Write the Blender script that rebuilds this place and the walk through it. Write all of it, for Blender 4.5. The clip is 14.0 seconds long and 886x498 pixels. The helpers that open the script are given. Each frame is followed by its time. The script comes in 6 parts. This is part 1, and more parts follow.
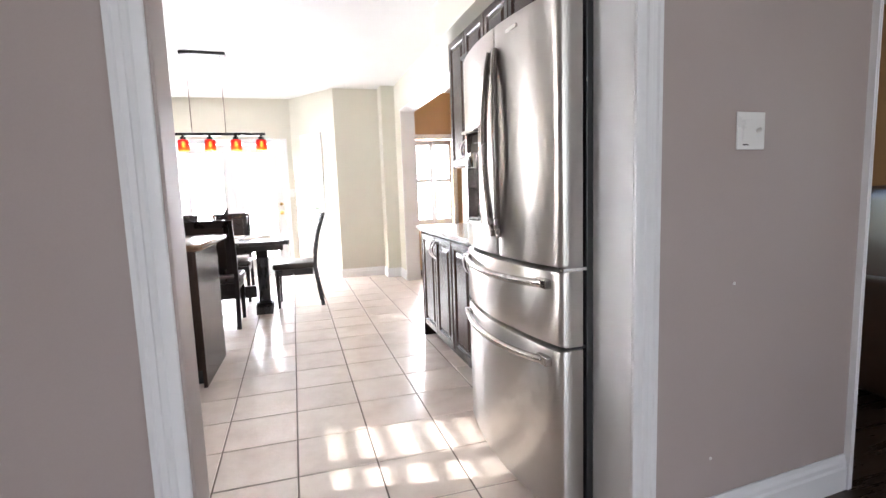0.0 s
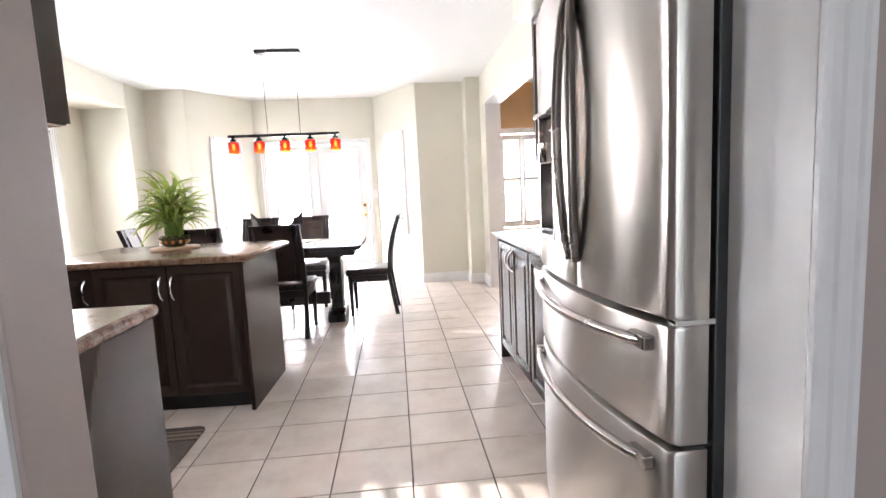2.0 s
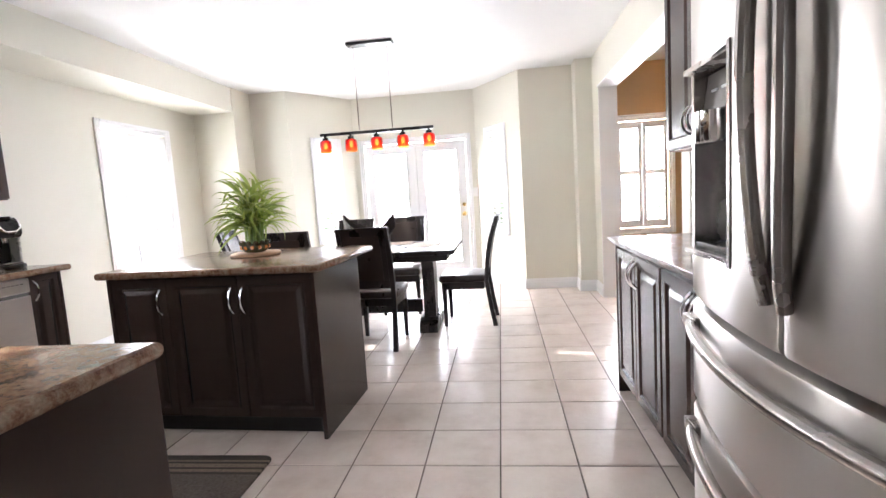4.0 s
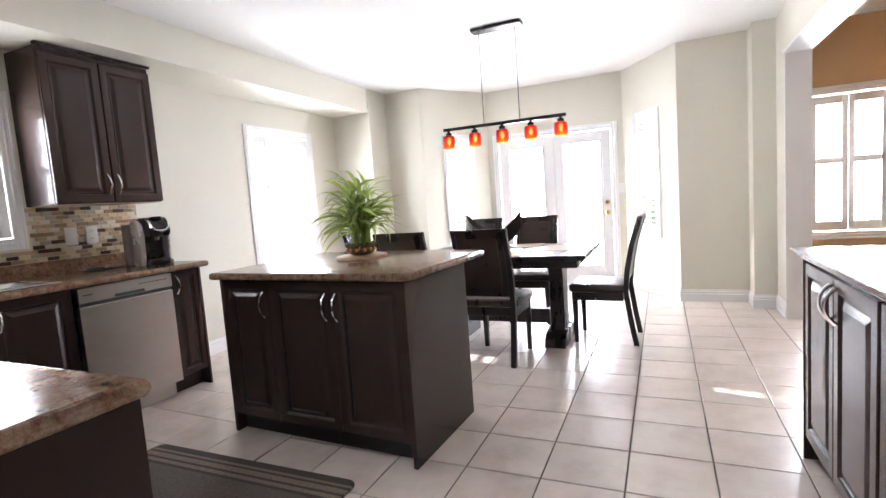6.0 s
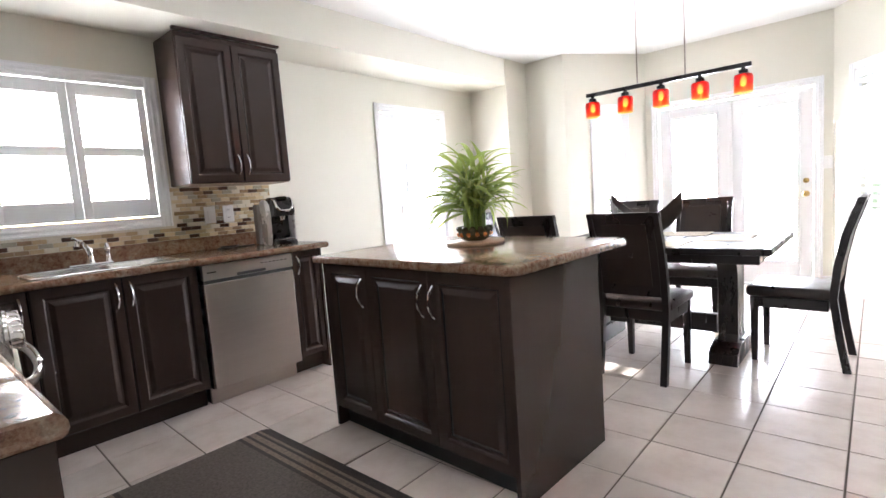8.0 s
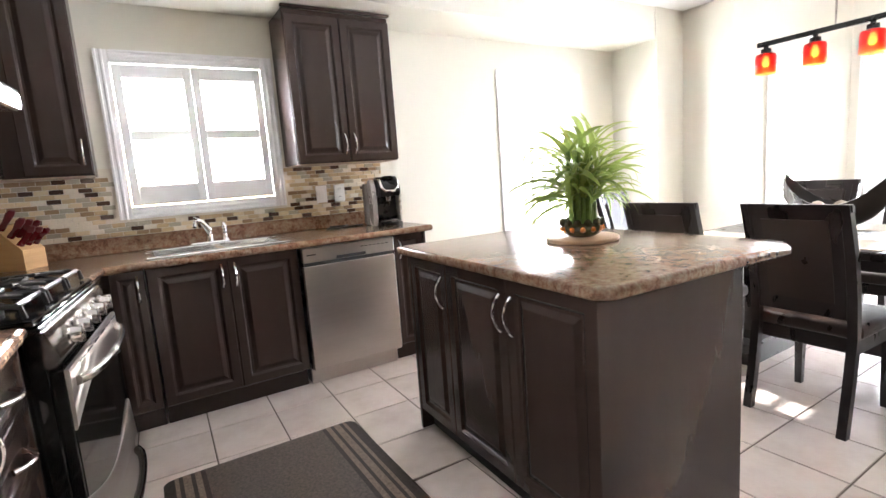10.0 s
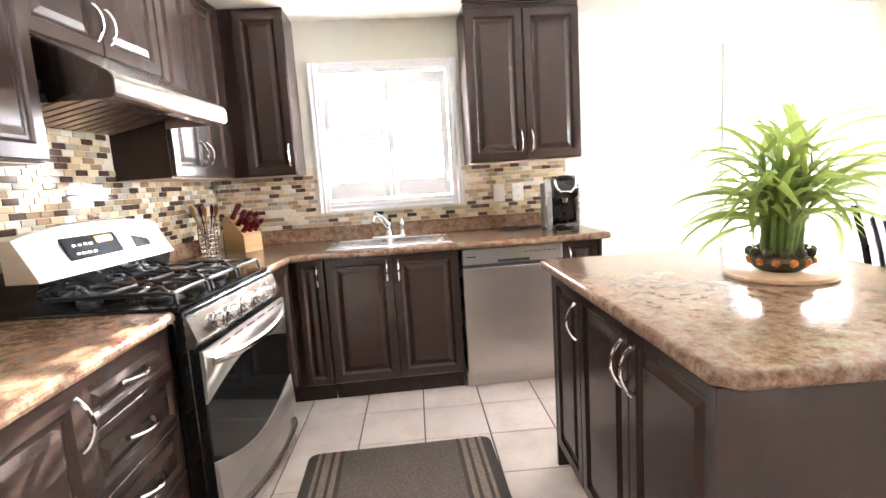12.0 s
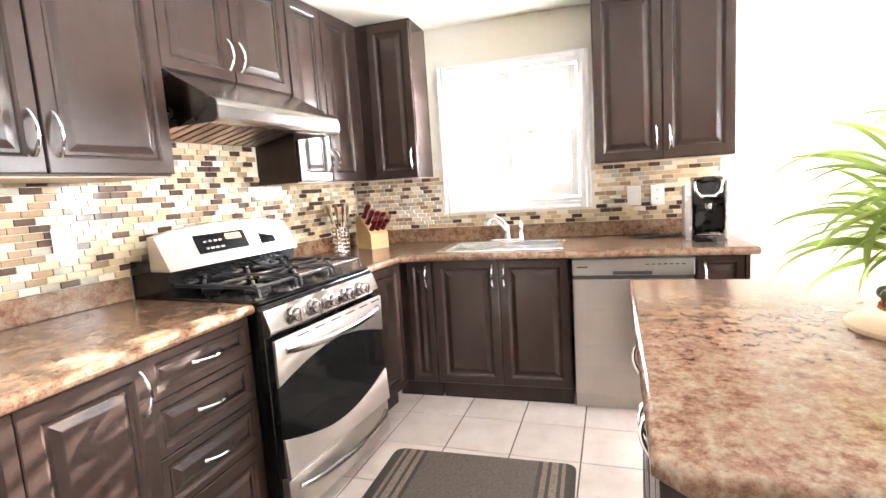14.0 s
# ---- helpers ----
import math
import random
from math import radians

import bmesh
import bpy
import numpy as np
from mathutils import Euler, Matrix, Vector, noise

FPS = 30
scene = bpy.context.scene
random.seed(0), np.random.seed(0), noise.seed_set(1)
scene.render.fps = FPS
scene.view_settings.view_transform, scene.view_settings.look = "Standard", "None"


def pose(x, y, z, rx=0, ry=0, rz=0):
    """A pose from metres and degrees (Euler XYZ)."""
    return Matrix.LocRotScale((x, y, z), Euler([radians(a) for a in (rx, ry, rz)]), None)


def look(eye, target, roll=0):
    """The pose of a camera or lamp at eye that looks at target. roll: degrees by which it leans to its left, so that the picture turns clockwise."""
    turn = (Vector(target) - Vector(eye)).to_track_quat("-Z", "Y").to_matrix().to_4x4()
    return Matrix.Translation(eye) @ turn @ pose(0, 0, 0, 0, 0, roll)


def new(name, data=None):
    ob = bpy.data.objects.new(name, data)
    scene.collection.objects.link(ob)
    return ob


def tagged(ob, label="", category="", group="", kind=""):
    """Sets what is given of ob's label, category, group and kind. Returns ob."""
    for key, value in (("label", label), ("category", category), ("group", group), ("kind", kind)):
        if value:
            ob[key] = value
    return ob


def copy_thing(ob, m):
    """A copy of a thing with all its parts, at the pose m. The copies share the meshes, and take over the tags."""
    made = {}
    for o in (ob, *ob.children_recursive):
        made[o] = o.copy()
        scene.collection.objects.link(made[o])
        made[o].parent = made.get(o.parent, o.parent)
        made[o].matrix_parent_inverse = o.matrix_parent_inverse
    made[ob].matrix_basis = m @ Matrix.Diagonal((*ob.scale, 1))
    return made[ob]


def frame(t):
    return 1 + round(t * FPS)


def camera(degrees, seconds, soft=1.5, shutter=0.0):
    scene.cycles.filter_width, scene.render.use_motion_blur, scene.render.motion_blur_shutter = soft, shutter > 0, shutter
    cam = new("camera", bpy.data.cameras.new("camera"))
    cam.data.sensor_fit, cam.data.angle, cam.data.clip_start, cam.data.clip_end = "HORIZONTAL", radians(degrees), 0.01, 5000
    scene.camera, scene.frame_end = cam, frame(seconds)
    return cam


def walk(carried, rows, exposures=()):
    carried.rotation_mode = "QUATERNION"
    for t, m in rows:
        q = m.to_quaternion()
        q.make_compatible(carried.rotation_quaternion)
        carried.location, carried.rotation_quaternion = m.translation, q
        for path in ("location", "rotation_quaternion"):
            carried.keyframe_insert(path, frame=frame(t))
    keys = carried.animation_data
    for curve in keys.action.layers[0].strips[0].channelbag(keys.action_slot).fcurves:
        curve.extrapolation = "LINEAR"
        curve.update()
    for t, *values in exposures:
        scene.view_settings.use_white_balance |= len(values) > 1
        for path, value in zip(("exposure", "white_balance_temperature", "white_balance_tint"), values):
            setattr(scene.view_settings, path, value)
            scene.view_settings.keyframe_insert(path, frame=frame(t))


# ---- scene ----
cam = camera(83.6, 14.0)
PATH = [
    (0, (0.12, -0.013, 1.189), (0.687, 1.891, 0.952), -2.0),
    (0.5, (0.227, 0.13, 1.192), (0.706, 2.057, 0.956), -2.3),
    (1, (0.3, 0.224, 1.19), (0.684, 2.172, 0.956), -2.5),
    (1.5, (0.343, 0.35, 1.192), (0.634, 2.315, 0.963), -2.4),
    (2, (0.394, 0.467, 1.204), (0.577, 2.445, 0.974), -2.7),
    (4.3, (0.494, 1.029, 1.206), (0.167, 2.991, 0.994), -3.6),
    (4.5, (0.557, 1.056, 1.209), (0.168, 3.006, 0.999), -3.6),
    (5, (0.584, 1.177, 1.221), (0.056, 3.095, 1.01), -3.9),
    (5.5, (0.594, 1.295, 1.211), (-0.076, 3.168, 1.012), -4.0),
    (6, (0.571, 1.421, 1.201), (-0.242, 3.239, 1.013), -4.1),
    (6.5, (0.547, 1.547, 1.197), (-0.405, 3.296, 1.01), -4.1),
    (7, (0.522, 1.662, 1.185), (-0.558, 3.335, 0.997), -4.2),
    (7.5, (0.502, 1.778, 1.17), (-0.701, 3.364, 0.975), -4.2),
    (8, (0.476, 1.899, 1.156), (-0.84, 3.391, 0.948), -4.2),
    (8.2, (0.472, 1.961, 1.155), (-0.889, 3.411, 0.943), -4.3),
    (10.3, (0.366, 2.379, 1.222), (-1.379, 3.314, 0.932), -4.1),
    (10.5, (0.353, 2.416, 1.223), (-1.429, 3.277, 0.939), -4.0),
    (11, (0.343, 2.517, 1.24), (-1.527, 3.172, 0.964), -3.8),
    (11.5, (0.332, 2.639, 1.255), (-1.605, 3.054, 0.981), -3.7),
    (12, (0.315, 2.77, 1.26), (-1.659, 2.94, 0.987), -3.7),
    (12.5, (0.286, 2.887, 1.261), (-1.695, 2.836, 0.989), -3.6),
    (13, (0.253, 3.007, 1.27), (-1.712, 2.754, 0.996), -3.6),
    (13.5, (0.223, 3.119, 1.271), (-1.713, 2.693, 1.007), -3.7),
    (14, (0.201, 3.228, 1.283), (-1.697, 2.648, 1.034), -3.8),
]
walk(cam, [(t, look(eye, target, roll)) for t, eye, target, roll in PATH],
     [(0, 2.5, 6250, 12), (0.6, 2.28, 6250, 12), (2, 2.36, 6250, 12), (5, 2.14, 6080, 12), (8, 2.32, 6050, 11), (10.5, 2.98, 6180, 10), (12, 3.55, 6280, 10), (14, 3.92, 6330, 10)])

# ---- light ----
world = bpy.data.worlds.new("sky")
scene.world = world
world.use_nodes = True
wn = world.node_tree
sky = wn.nodes.new("ShaderNodeTexSky")
sky.sky_type = "NISHITA"
sky.sun_disc = False
sky.sun_elevation = radians(20.6)
sky.sun_rotation = radians(-79.2)
wn.links.new(sky.outputs[0], wn.nodes["Background"].inputs[0])
wn.nodes["Background"].inputs[1].default_value = 0.15

sun = new("sun", bpy.data.lights.new("sun", "SUN"))
sun.data.energy = 5.0
sun.data.angle = radians(0.55)
sun.data.color = (1.0, 0.95, 0.87)
sun.matrix_world = look((-10, 2, 4), (-10 + 1.0, 2 - 0.19, 4 - 0.385))


def window_light(name, at, towards, w, h, power, tint=(0.98, 0.965, 1.0)):
    """Sky light that enters through one window's opening."""
    ob = new(name, bpy.data.lights.new(name, "AREA"))
    ob.data.shape, ob.data.size, ob.data.size_y = "RECTANGLE", w, h
    ob.data.energy, ob.data.color = power, tint
    ob.matrix_world = look(at, towards)
    return ob


window_light("daylight_doors", (-0.70, 8.55, 1.10), (-0.70, 3.4, 0.2), 2.0, 2.3, 86)
window_light("daylight_bay_west", (-2.02, 7.60, 1.35), (-1.0, 6.9, 0.8), 0.4, 1.3, 1.8)
window_light("daylight_bay_east", (0.62, 7.60, 1.35), (-0.4, 6.9, 0.8), 0.4, 1.3, 1.8)
window_light("daylight_west", (-3.42, 5.63, 1.1), (0, 5.0, -0.4), 0.95, 1.9, 23)
window_light("daylight_sink", (-3.42, 2.74, 1.58), (0, 2.74, 0.2), 0.85, 0.85, 19)
window_light("daylight_next_room", (2.15, 7.50, 1.35), (2.15, 3, 0.2), 0.6, 1.3, 48)
# added fill for the living room; its window is assumed, not seen
window_light("added_fill_living", (5.12, 1.4, 1.35), (3.4, 3.2, 1.2), 1.3, 1.5, 1.3)
# added fill for the hall, set in an unseen, assumed window
window_light("added_fill_hall", (0.9, -2.95, 1.5), (0.9, 5, 1.2), 1.6, 1.6, 5.8)

# ---- materials ----


def nodes_of(name):
    m = bpy.data.materials.new(name)
    m.use_nodes = True
    return m, m.node_tree.nodes, m.node_tree.links, m.node_tree.nodes["Principled BSDF"]


def coords(n, l, stretch=(1, 1, 1), space="Object"):
    tc, mp = n.new("ShaderNodeTexCoord"), n.new("ShaderNodeMapping")
    l.new(tc.outputs[space], mp.inputs[0])
    mp.inputs["Scale"].default_value = stretch
    return mp.outputs[0]


def noise_tex(n, l, vec, scale, detail=4, rough=0.55):
    t = n.new("ShaderNodeTexNoise")
    l.new(vec, t.inputs["Vector"])
    t.inputs["Scale"].default_value, t.inputs["Detail"].default_value, t.inputs["Roughness"].default_value = scale, detail, rough
    return t.outputs[0]


def ramp(n, l, fac, stops, constant=False):
    r = n.new("ShaderNodeValToRGB")
    if constant:
        r.color_ramp.interpolation = "CONSTANT"
    while len(r.color_ramp.elements) < len(stops):
        r.color_ramp.elements.new(0.5)
    for e, (p, c) in zip(r.color_ramp.elements, stops):
        e.position, e.color = p, (*c, 1)
    l.new(fac, r.inputs[0])
    return r.outputs[0]


def bump(n, l, height, strength, distance, bsdf):
    b = n.new("ShaderNodeBump")
    b.inputs["Strength"].default_value, b.inputs["Distance"].default_value = strength, distance
    l.new(height, b.inputs["Height"])
    l.new(b.outputs[0], bsdf.inputs["Normal"])


def surface(name, dark, light, rough=0.5, metal=0.0, scale=6.0, stretch=(1, 1, 1), grain=60.0, relief=0.05, rough_var=0.08, coat=0.0, brushed=0.0):
    """A plain surface with broad variation, fine grain and an uneven gloss."""
    m, n, l, b = nodes_of(name)
    v = coords(n, l, stretch)
    broad = noise_tex(n, l, v, scale, 5)
    fine = noise_tex(n, l, v, grain, 6, 0.65)
    mix = n.new("ShaderNodeMath")
    mix.operation = "MULTIPLY_ADD"
    l.new(fine, mix.inputs[0])
    mix.inputs[1].default_value = 0.4
    half = n.new("ShaderNodeMath")
    half.operation = "MULTIPLY"
    l.new(broad, half.inputs[0])
    half.inputs[1].default_value = 0.6
    l.new(half.outputs[0], mix.inputs[2])
    l.new(ramp(n, l, mix.outputs[0], [(0.3, dark), (0.7, light)]), b.inputs["Base Color"])
    rr = n.new("ShaderNodeMapRange")
    l.new(broad, rr.inputs[0])
    rr.inputs["From Min"].default_value, rr.inputs["From Max"].default_value = 0.3, 0.7
    rr.inputs["To Min"].default_value, rr.inputs["To Max"].default_value = max(rough - rough_var, 0.02), rough + rough_var
    l.new(rr.outputs[0], b.inputs["Roughness"])
    b.inputs["Metallic"].default_value = metal
    b.inputs["Coat Weight"].default_value = coat
    if brushed:
        b.inputs["Anisotropic"].default_value, b.inputs["Anisotropic Rotation"].default_value = brushed, 0.25
    if relief:
        bump(n, l, fine, relief, 0.003, b)
    return m


M_WALL = surface("cream_wall_paint", (0.645, 0.625, 0.54), (0.69, 0.67, 0.58), 0.55, scale=1.5, grain=220, relief=0.06)
M_HALL = surface("grey_beige_wall_paint", (0.405, 0.345, 0.32), (0.44, 0.375, 0.35), 0.55, scale=1.5, grain=220, relief=0.06)
M_TAN = surface("tan_wall_paint", (0.52, 0.33, 0.17), (0.57, 0.37, 0.20), 0.6, scale=1.5, grain=220, relief=0.06)
M_CEIL = surface("white_ceiling_paint", (0.80, 0.80, 0.78), (0.85, 0.85, 0.83), 0.7, scale=2, grain=300, relief=0.08)
M_TRIM = surface("white_trim_paint", (0.77, 0.77, 0.775), (0.81, 0.81, 0.815), 0.38, scale=3, grain=80, relief=0.02, rough_var=0.01)
M_WOOD = surface("espresso_cabinet_wood", (0.037, 0.0226, 0.0184), (0.040, 0.0246, 0.0200), 0.24, scale=3, stretch=(6, 6, 0.7), grain=28, relief=0, rough_var=0.008)
M_WOOD_H = surface("espresso_wood_long", (0.037, 0.0226, 0.0184), (0.040, 0.0246, 0.0200), 0.24, scale=3, stretch=(0.7, 6, 6), grain=28, relief=0, rough_var=0.008)
for wood in (M_WOOD, M_WOOD_H):
    wood.node_tree.nodes["Principled BSDF"].inputs["Specular IOR Level"].default_value = 0.36
M_RED = surface("red_brown_cabinet_underside", (0.16, 0.05, 0.025), (0.22, 0.075, 0.035), 0.4, scale=3, grain=40)
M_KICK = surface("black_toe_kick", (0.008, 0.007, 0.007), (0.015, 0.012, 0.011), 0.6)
M_FURN = surface("black_brown_furniture_wood", (0.010, 0.007, 0.006), (0.022, 0.014, 0.012), 0.30, scale=3, stretch=(3, 3, 1), grain=30, relief=0.03)
M_LEATHER = surface("black_brown_leather", (0.017, 0.010, 0.0075), (0.034, 0.020, 0.015), 0.33, scale=8, grain=180, relief=0.25)
M_SOFA = surface("brown_sofa_leather", (0.035, 0.018, 0.012), (0.07, 0.035, 0.022), 0.35, scale=6, grain=150, relief=0.25)
M_STEEL = surface("brushed_stainless_steel", (0.48, 0.455, 0.43), (0.52, 0.495, 0.47), 0.29, 1.0, scale=1.5, stretch=(1, 1, 1), grain=9, relief=0, rough_var=0.015, brushed=0.93)
M_STEEL_DW = surface("brushed_steel_panel", (0.52, 0.475, 0.435), (0.58, 0.53, 0.485), 0.33, 1.0, scale=2.5, stretch=(1, 1, 12), grain=30, relief=0, rough_var=0.04, brushed=0.7)
M_SINK = surface("sink_steel", (0.66, 0.66, 0.66), (0.74, 0.74, 0.74), 0.22, 1.0, scale=8, grain=60, relief=0.02)
M_CHROME = surface("chrome", (0.78, 0.78, 0.78), (0.86, 0.86, 0.86), 0.09, 1.0, scale=8, relief=0, rough_var=0.03)
M_HANDLE = surface("satin_steel_handle", (0.36, 0.33, 0.31), (0.45, 0.42, 0.40), 0.25, 1.0, scale=8, relief=0, rough_var=0.05)
M_BRASS = surface("brass", (0.55, 0.38, 0.14), (0.65, 0.46, 0.18), 0.25, 1.0, scale=8, relief=0)
M_BLACK = surface("black_plastic", (0.010, 0.010, 0.010), (0.018, 0.018, 0.018), 0.28, scale=8, relief=0.02)
M_SIDE = surface("charcoal_fridge_side", (0.022, 0.024, 0.026), (0.032, 0.034, 0.036), 0.45, scale=4, grain=200, relief=0.1)
M_IRON = surface("cast_iron_grate", (0.012, 0.011, 0.011), (0.025, 0.023, 0.022), 0.42, scale=20, grain=150, relief=0.2)
M_ENAMEL = surface("black_enamel", (0.008, 0.008, 0.008), (0.013, 0.013, 0.013), 0.10, scale=6, relief=0)
M_BUTCHER = surface("pale_knife_block_wood", (0.50, 0.30, 0.13), (0.62, 0.40, 0.20), 0.45, scale=5, stretch=(1, 1, 8), grain=30)
M_SPOON = surface("wooden_spoon", (0.42, 0.22, 0.09), (0.52, 0.30, 0.13), 0.5, scale=8)
M_REDP = surface("dark_red_handle", (0.10, 0.008, 0.012), (0.14, 0.012, 0.018), 0.3, scale=8)
M_BOARD = surface("round_board_wood", (0.48, 0.31, 0.19), (0.58, 0.40, 0.26), 0.45, scale=4, stretch=(8, 1, 1), grain=20)
M_POT = surface("green_brown_glazed_pot", (0.035, 0.045, 0.022), (0.12, 0.09, 0.04), 0.18, scale=14, grain=60)
M_ORANGE = surface("orange_glaze", (0.45, 0.12, 0.02), (0.6, 0.2, 0.04), 0.25, scale=20)
M_STEM = surface("bamboo_stem_green", (0.15, 0.24, 0.045), (0.24, 0.34, 0.08), 0.4, scale=30)
M_PLATE = surface("white_switch_plate", (0.75, 0.74, 0.72), (0.80, 0.79, 0.77), 0.3, scale=10, relief=0)
M_SLOT = surface("dark_slot", (0.03, 0.03, 0.03), (0.05, 0.05, 0.05), 0.5, scale=10, relief=0)
M_GROUT = surface("brown_floor_grout", (0.10, 0.075, 0.06), (0.15, 0.115, 0.095), 0.85, scale=8, grain=250, relief=0.2)
M_WGROUT = surface("pale_wall_grout", (0.60, 0.55, 0.45), (0.68, 0.62, 0.52), 0.8, scale=10, grain=250, relief=0.15)
M_DARKFLOOR = surface("dark_wood_floor", (0.025, 0.015, 0.010), (0.05, 0.03, 0.02), 0.3, scale=3, stretch=(1, 8, 1), grain=30)
M_DECK = surface("weathered_deck", (0.35, 0.33, 0.30), (0.5, 0.47, 0.43), 0.7, scale=3, stretch=(6, 1, 1), grain=30)
M_GROUND = surface("garden_lawn", (0.05, 0.08, 0.025), (0.10, 0.14, 0.05), 0.9, scale=0.7, grain=20, relief=0.4)
M_HOOD = surface("satin_appliance_steel", (0.47, 0.445, 0.425), (0.51, 0.485, 0.465), 0.20, 1.0, scale=1.5, stretch=(1, 1, 1), grain=9, relief=0, rough_var=0.02, brushed=0.55)
M_CONTROL = surface("matt_dark_control_panel", (0.0012, 0.0012, 0.0012), (0.002, 0.002, 0.002), 0.45, scale=5, relief=0)
M_CONTROL.node_tree.nodes["Principled BSDF"].inputs["Specular IOR Level"].default_value = 0.06
# filter steel; the brown tint stands in for warm light reflected from below
M_FILTER_WARM = surface("filter_steel_warm_reflection", (0.42, 0.30, 0.24), (0.52, 0.40, 0.33), 0.35, 1.0, scale=4, relief=0)
M_OVEN = surface("black_oven_glass", (0.006, 0.006, 0.006), (0.009, 0.009, 0.009), 0.06, scale=5, relief=0, rough_var=0.02)
M_OVEN.node_tree.nodes["Principled BSDF"].inputs["Specular IOR Level"].default_value = 0.2
M_DISPLAY = surface("dark_display_glass", (0.010, 0.010, 0.012), (0.015, 0.015, 0.018), 0.10, scale=5, relief=0)
# hood steel for the sides, darkened to stand in for dark reflections
M_HOOD_DARK = surface("hood_steel_dark_reflection", (0.20, 0.18, 0.17), (0.24, 0.22, 0.205), 0.28, 1.0, scale=3, relief=0, rough_var=0.03)
M_GREYGLASS = surface("smoky_grey_glass", (0.16, 0.14, 0.125), (0.19, 0.165, 0.15), 0.12, scale=5, relief=0, rough_var=0.02)
M_SILVERMARK = surface("pale_grey_marking", (0.45, 0.44, 0.43), (0.5, 0.49, 0.48), 0.4, scale=10, relief=0)
M_PLACEMAT = surface("woven_placemat", (0.42, 0.36, 0.28), (0.55, 0.48, 0.38), 0.8, scale=20, stretch=(1, 8, 1), grain=90, relief=0.4)
M_SEAM = surface("dark_gasket", (0.012, 0.012, 0.013), (0.02, 0.02, 0.022), 0.5, scale=10, relief=0)


def make_floor_tile():
    m, n, l, b = nodes_of("beige_ceramic_tile")
    v = coords(n, l, space="Generated")
    obi = n.new("ShaderNodeObjectInfo")
    geo = n.new("ShaderNodeNewGeometry")
    pos = geo.outputs["Position"]
    cloud = noise_tex(n, l, pos, 5.0, 6, 0.6)
    base = ramp(n, l, cloud, [(0.28, (0.61, 0.515, 0.455)), (0.5, (0.70, 0.61, 0.55)), (0.75, (0.76, 0.68, 0.62))])
    hsv = n.new("ShaderNodeHueSaturation")
    val = n.new("ShaderNodeMapRange")
    l.new(obi.outputs["Random"], val.inputs[0])
    val.inputs["To Min"].default_value, val.inputs["To Max"].default_value = 0.93, 1.05
    l.new(val.outputs[0], hsv.inputs["Value"])
    l.new(base, hsv.inputs["Color"])
    l.new(hsv.outputs[0], b.inputs["Base Color"])
    b.inputs["Roughness"].default_value = 0.24
    wave = noise_tex(n, l, pos, 26.0, 3, 0.5)
    bump(n, l, wave, 0.16, 0.006, b)
    return m


def make_mosaic(per_island):
    m, n, l, b = nodes_of("glass_mosaic_joined" if per_island else "glass_mosaic_tile")
    if per_island:
        rnd = n.new("ShaderNodeNewGeometry").outputs["Random Per Island"]
    else:
        rnd = n.new("ShaderNodeObjectInfo").outputs["Random"]
    geo = n.new("ShaderNodeNewGeometry")
    col = ramp(n, l, rnd, [(0.0, (0.085, 0.050, 0.034)), (0.17, (0.32, 0.225, 0.135)), (0.34, (0.51, 0.39, 0.235)), (0.55, (0.66, 0.54, 0.355)),
                           (0.72, (0.41, 0.38, 0.295)), (0.86, (0.71, 0.65, 0.53))], True)
    fine = noise_tex(n, l, geo.outputs["Position"], 90, 4)
    mixc = n.new("ShaderNodeMix")
    mixc.data_type, mixc.blend_type = "RGBA", "MULTIPLY"
    mixc.inputs["Factor"].default_value = 0.35
    l.new(col, mixc.inputs["A"])
    l.new(ramp(n, l, fine, [(0.3, (0.7, 0.7, 0.7)), (0.7, (1, 1, 1))]), mixc.inputs["B"])
    l.new(mixc.outputs["Result"], b.inputs["Base Color"])
    b.inputs["Roughness"].default_value = 0.06
    return m


def make_laminate():
    m, n, l, b = nodes_of("brown_granite_laminate")
    pos = coords(n, l)
    big = noise_tex(n, l, pos, 27.0, 9, 0.78)
    small = noise_tex(n, l, pos, 120.0, 5, 0.72)
    a = ramp(n, l, big, [(0.33, (0.075, 0.035, 0.022)), (0.43, (0.175, 0.088, 0.052)), (0.51, (0.24, 0.150, 0.096)), (0.60, (0.275, 0.203, 0.137)), (0.70, (0.32, 0.272, 0.20))])
    c = ramp(n, l, small, [(0.34, (0.45, 0.40, 0.37)), (0.50, (0.97, 0.95, 0.93)), (0.68, (1.22, 1.2, 1.17))])
    mixc = n.new("ShaderNodeMix")
    mixc.data_type, mixc.blend_type = "RGBA", "MULTIPLY"
    mixc.inputs["Factor"].default_value = 0.55
    l.new(a, mixc.inputs["A"])
    l.new(c, mixc.inputs["B"])
    l.new(mixc.outputs["Result"], b.inputs["Base Color"])
    b.inputs["Roughness"].default_value = 0.17
    bump(n, l, small, 0.03, 0.002, b)
    return m


def make_glass(name, color=(1, 1, 1), rough=0.0):
    m, n, l, b = nodes_of(name)
    b.inputs["Base Color"].default_value = (*color, 1)
    b.inputs["Transmission Weight"].default_value = 1.0
    b.inputs["Roughness"].default_value = rough
    b.inputs["IOR"].default_value = 1.45
    return m


def make_glow(name, color, strength):
    m, n, l, b = nodes_of(name)
    b.inputs["Base Color"].default_value = (*color, 1)
    b.inputs["Emission Color"].default_value = (*color, 1)
    b.inputs["Emission Strength"].default_value = strength
    return m


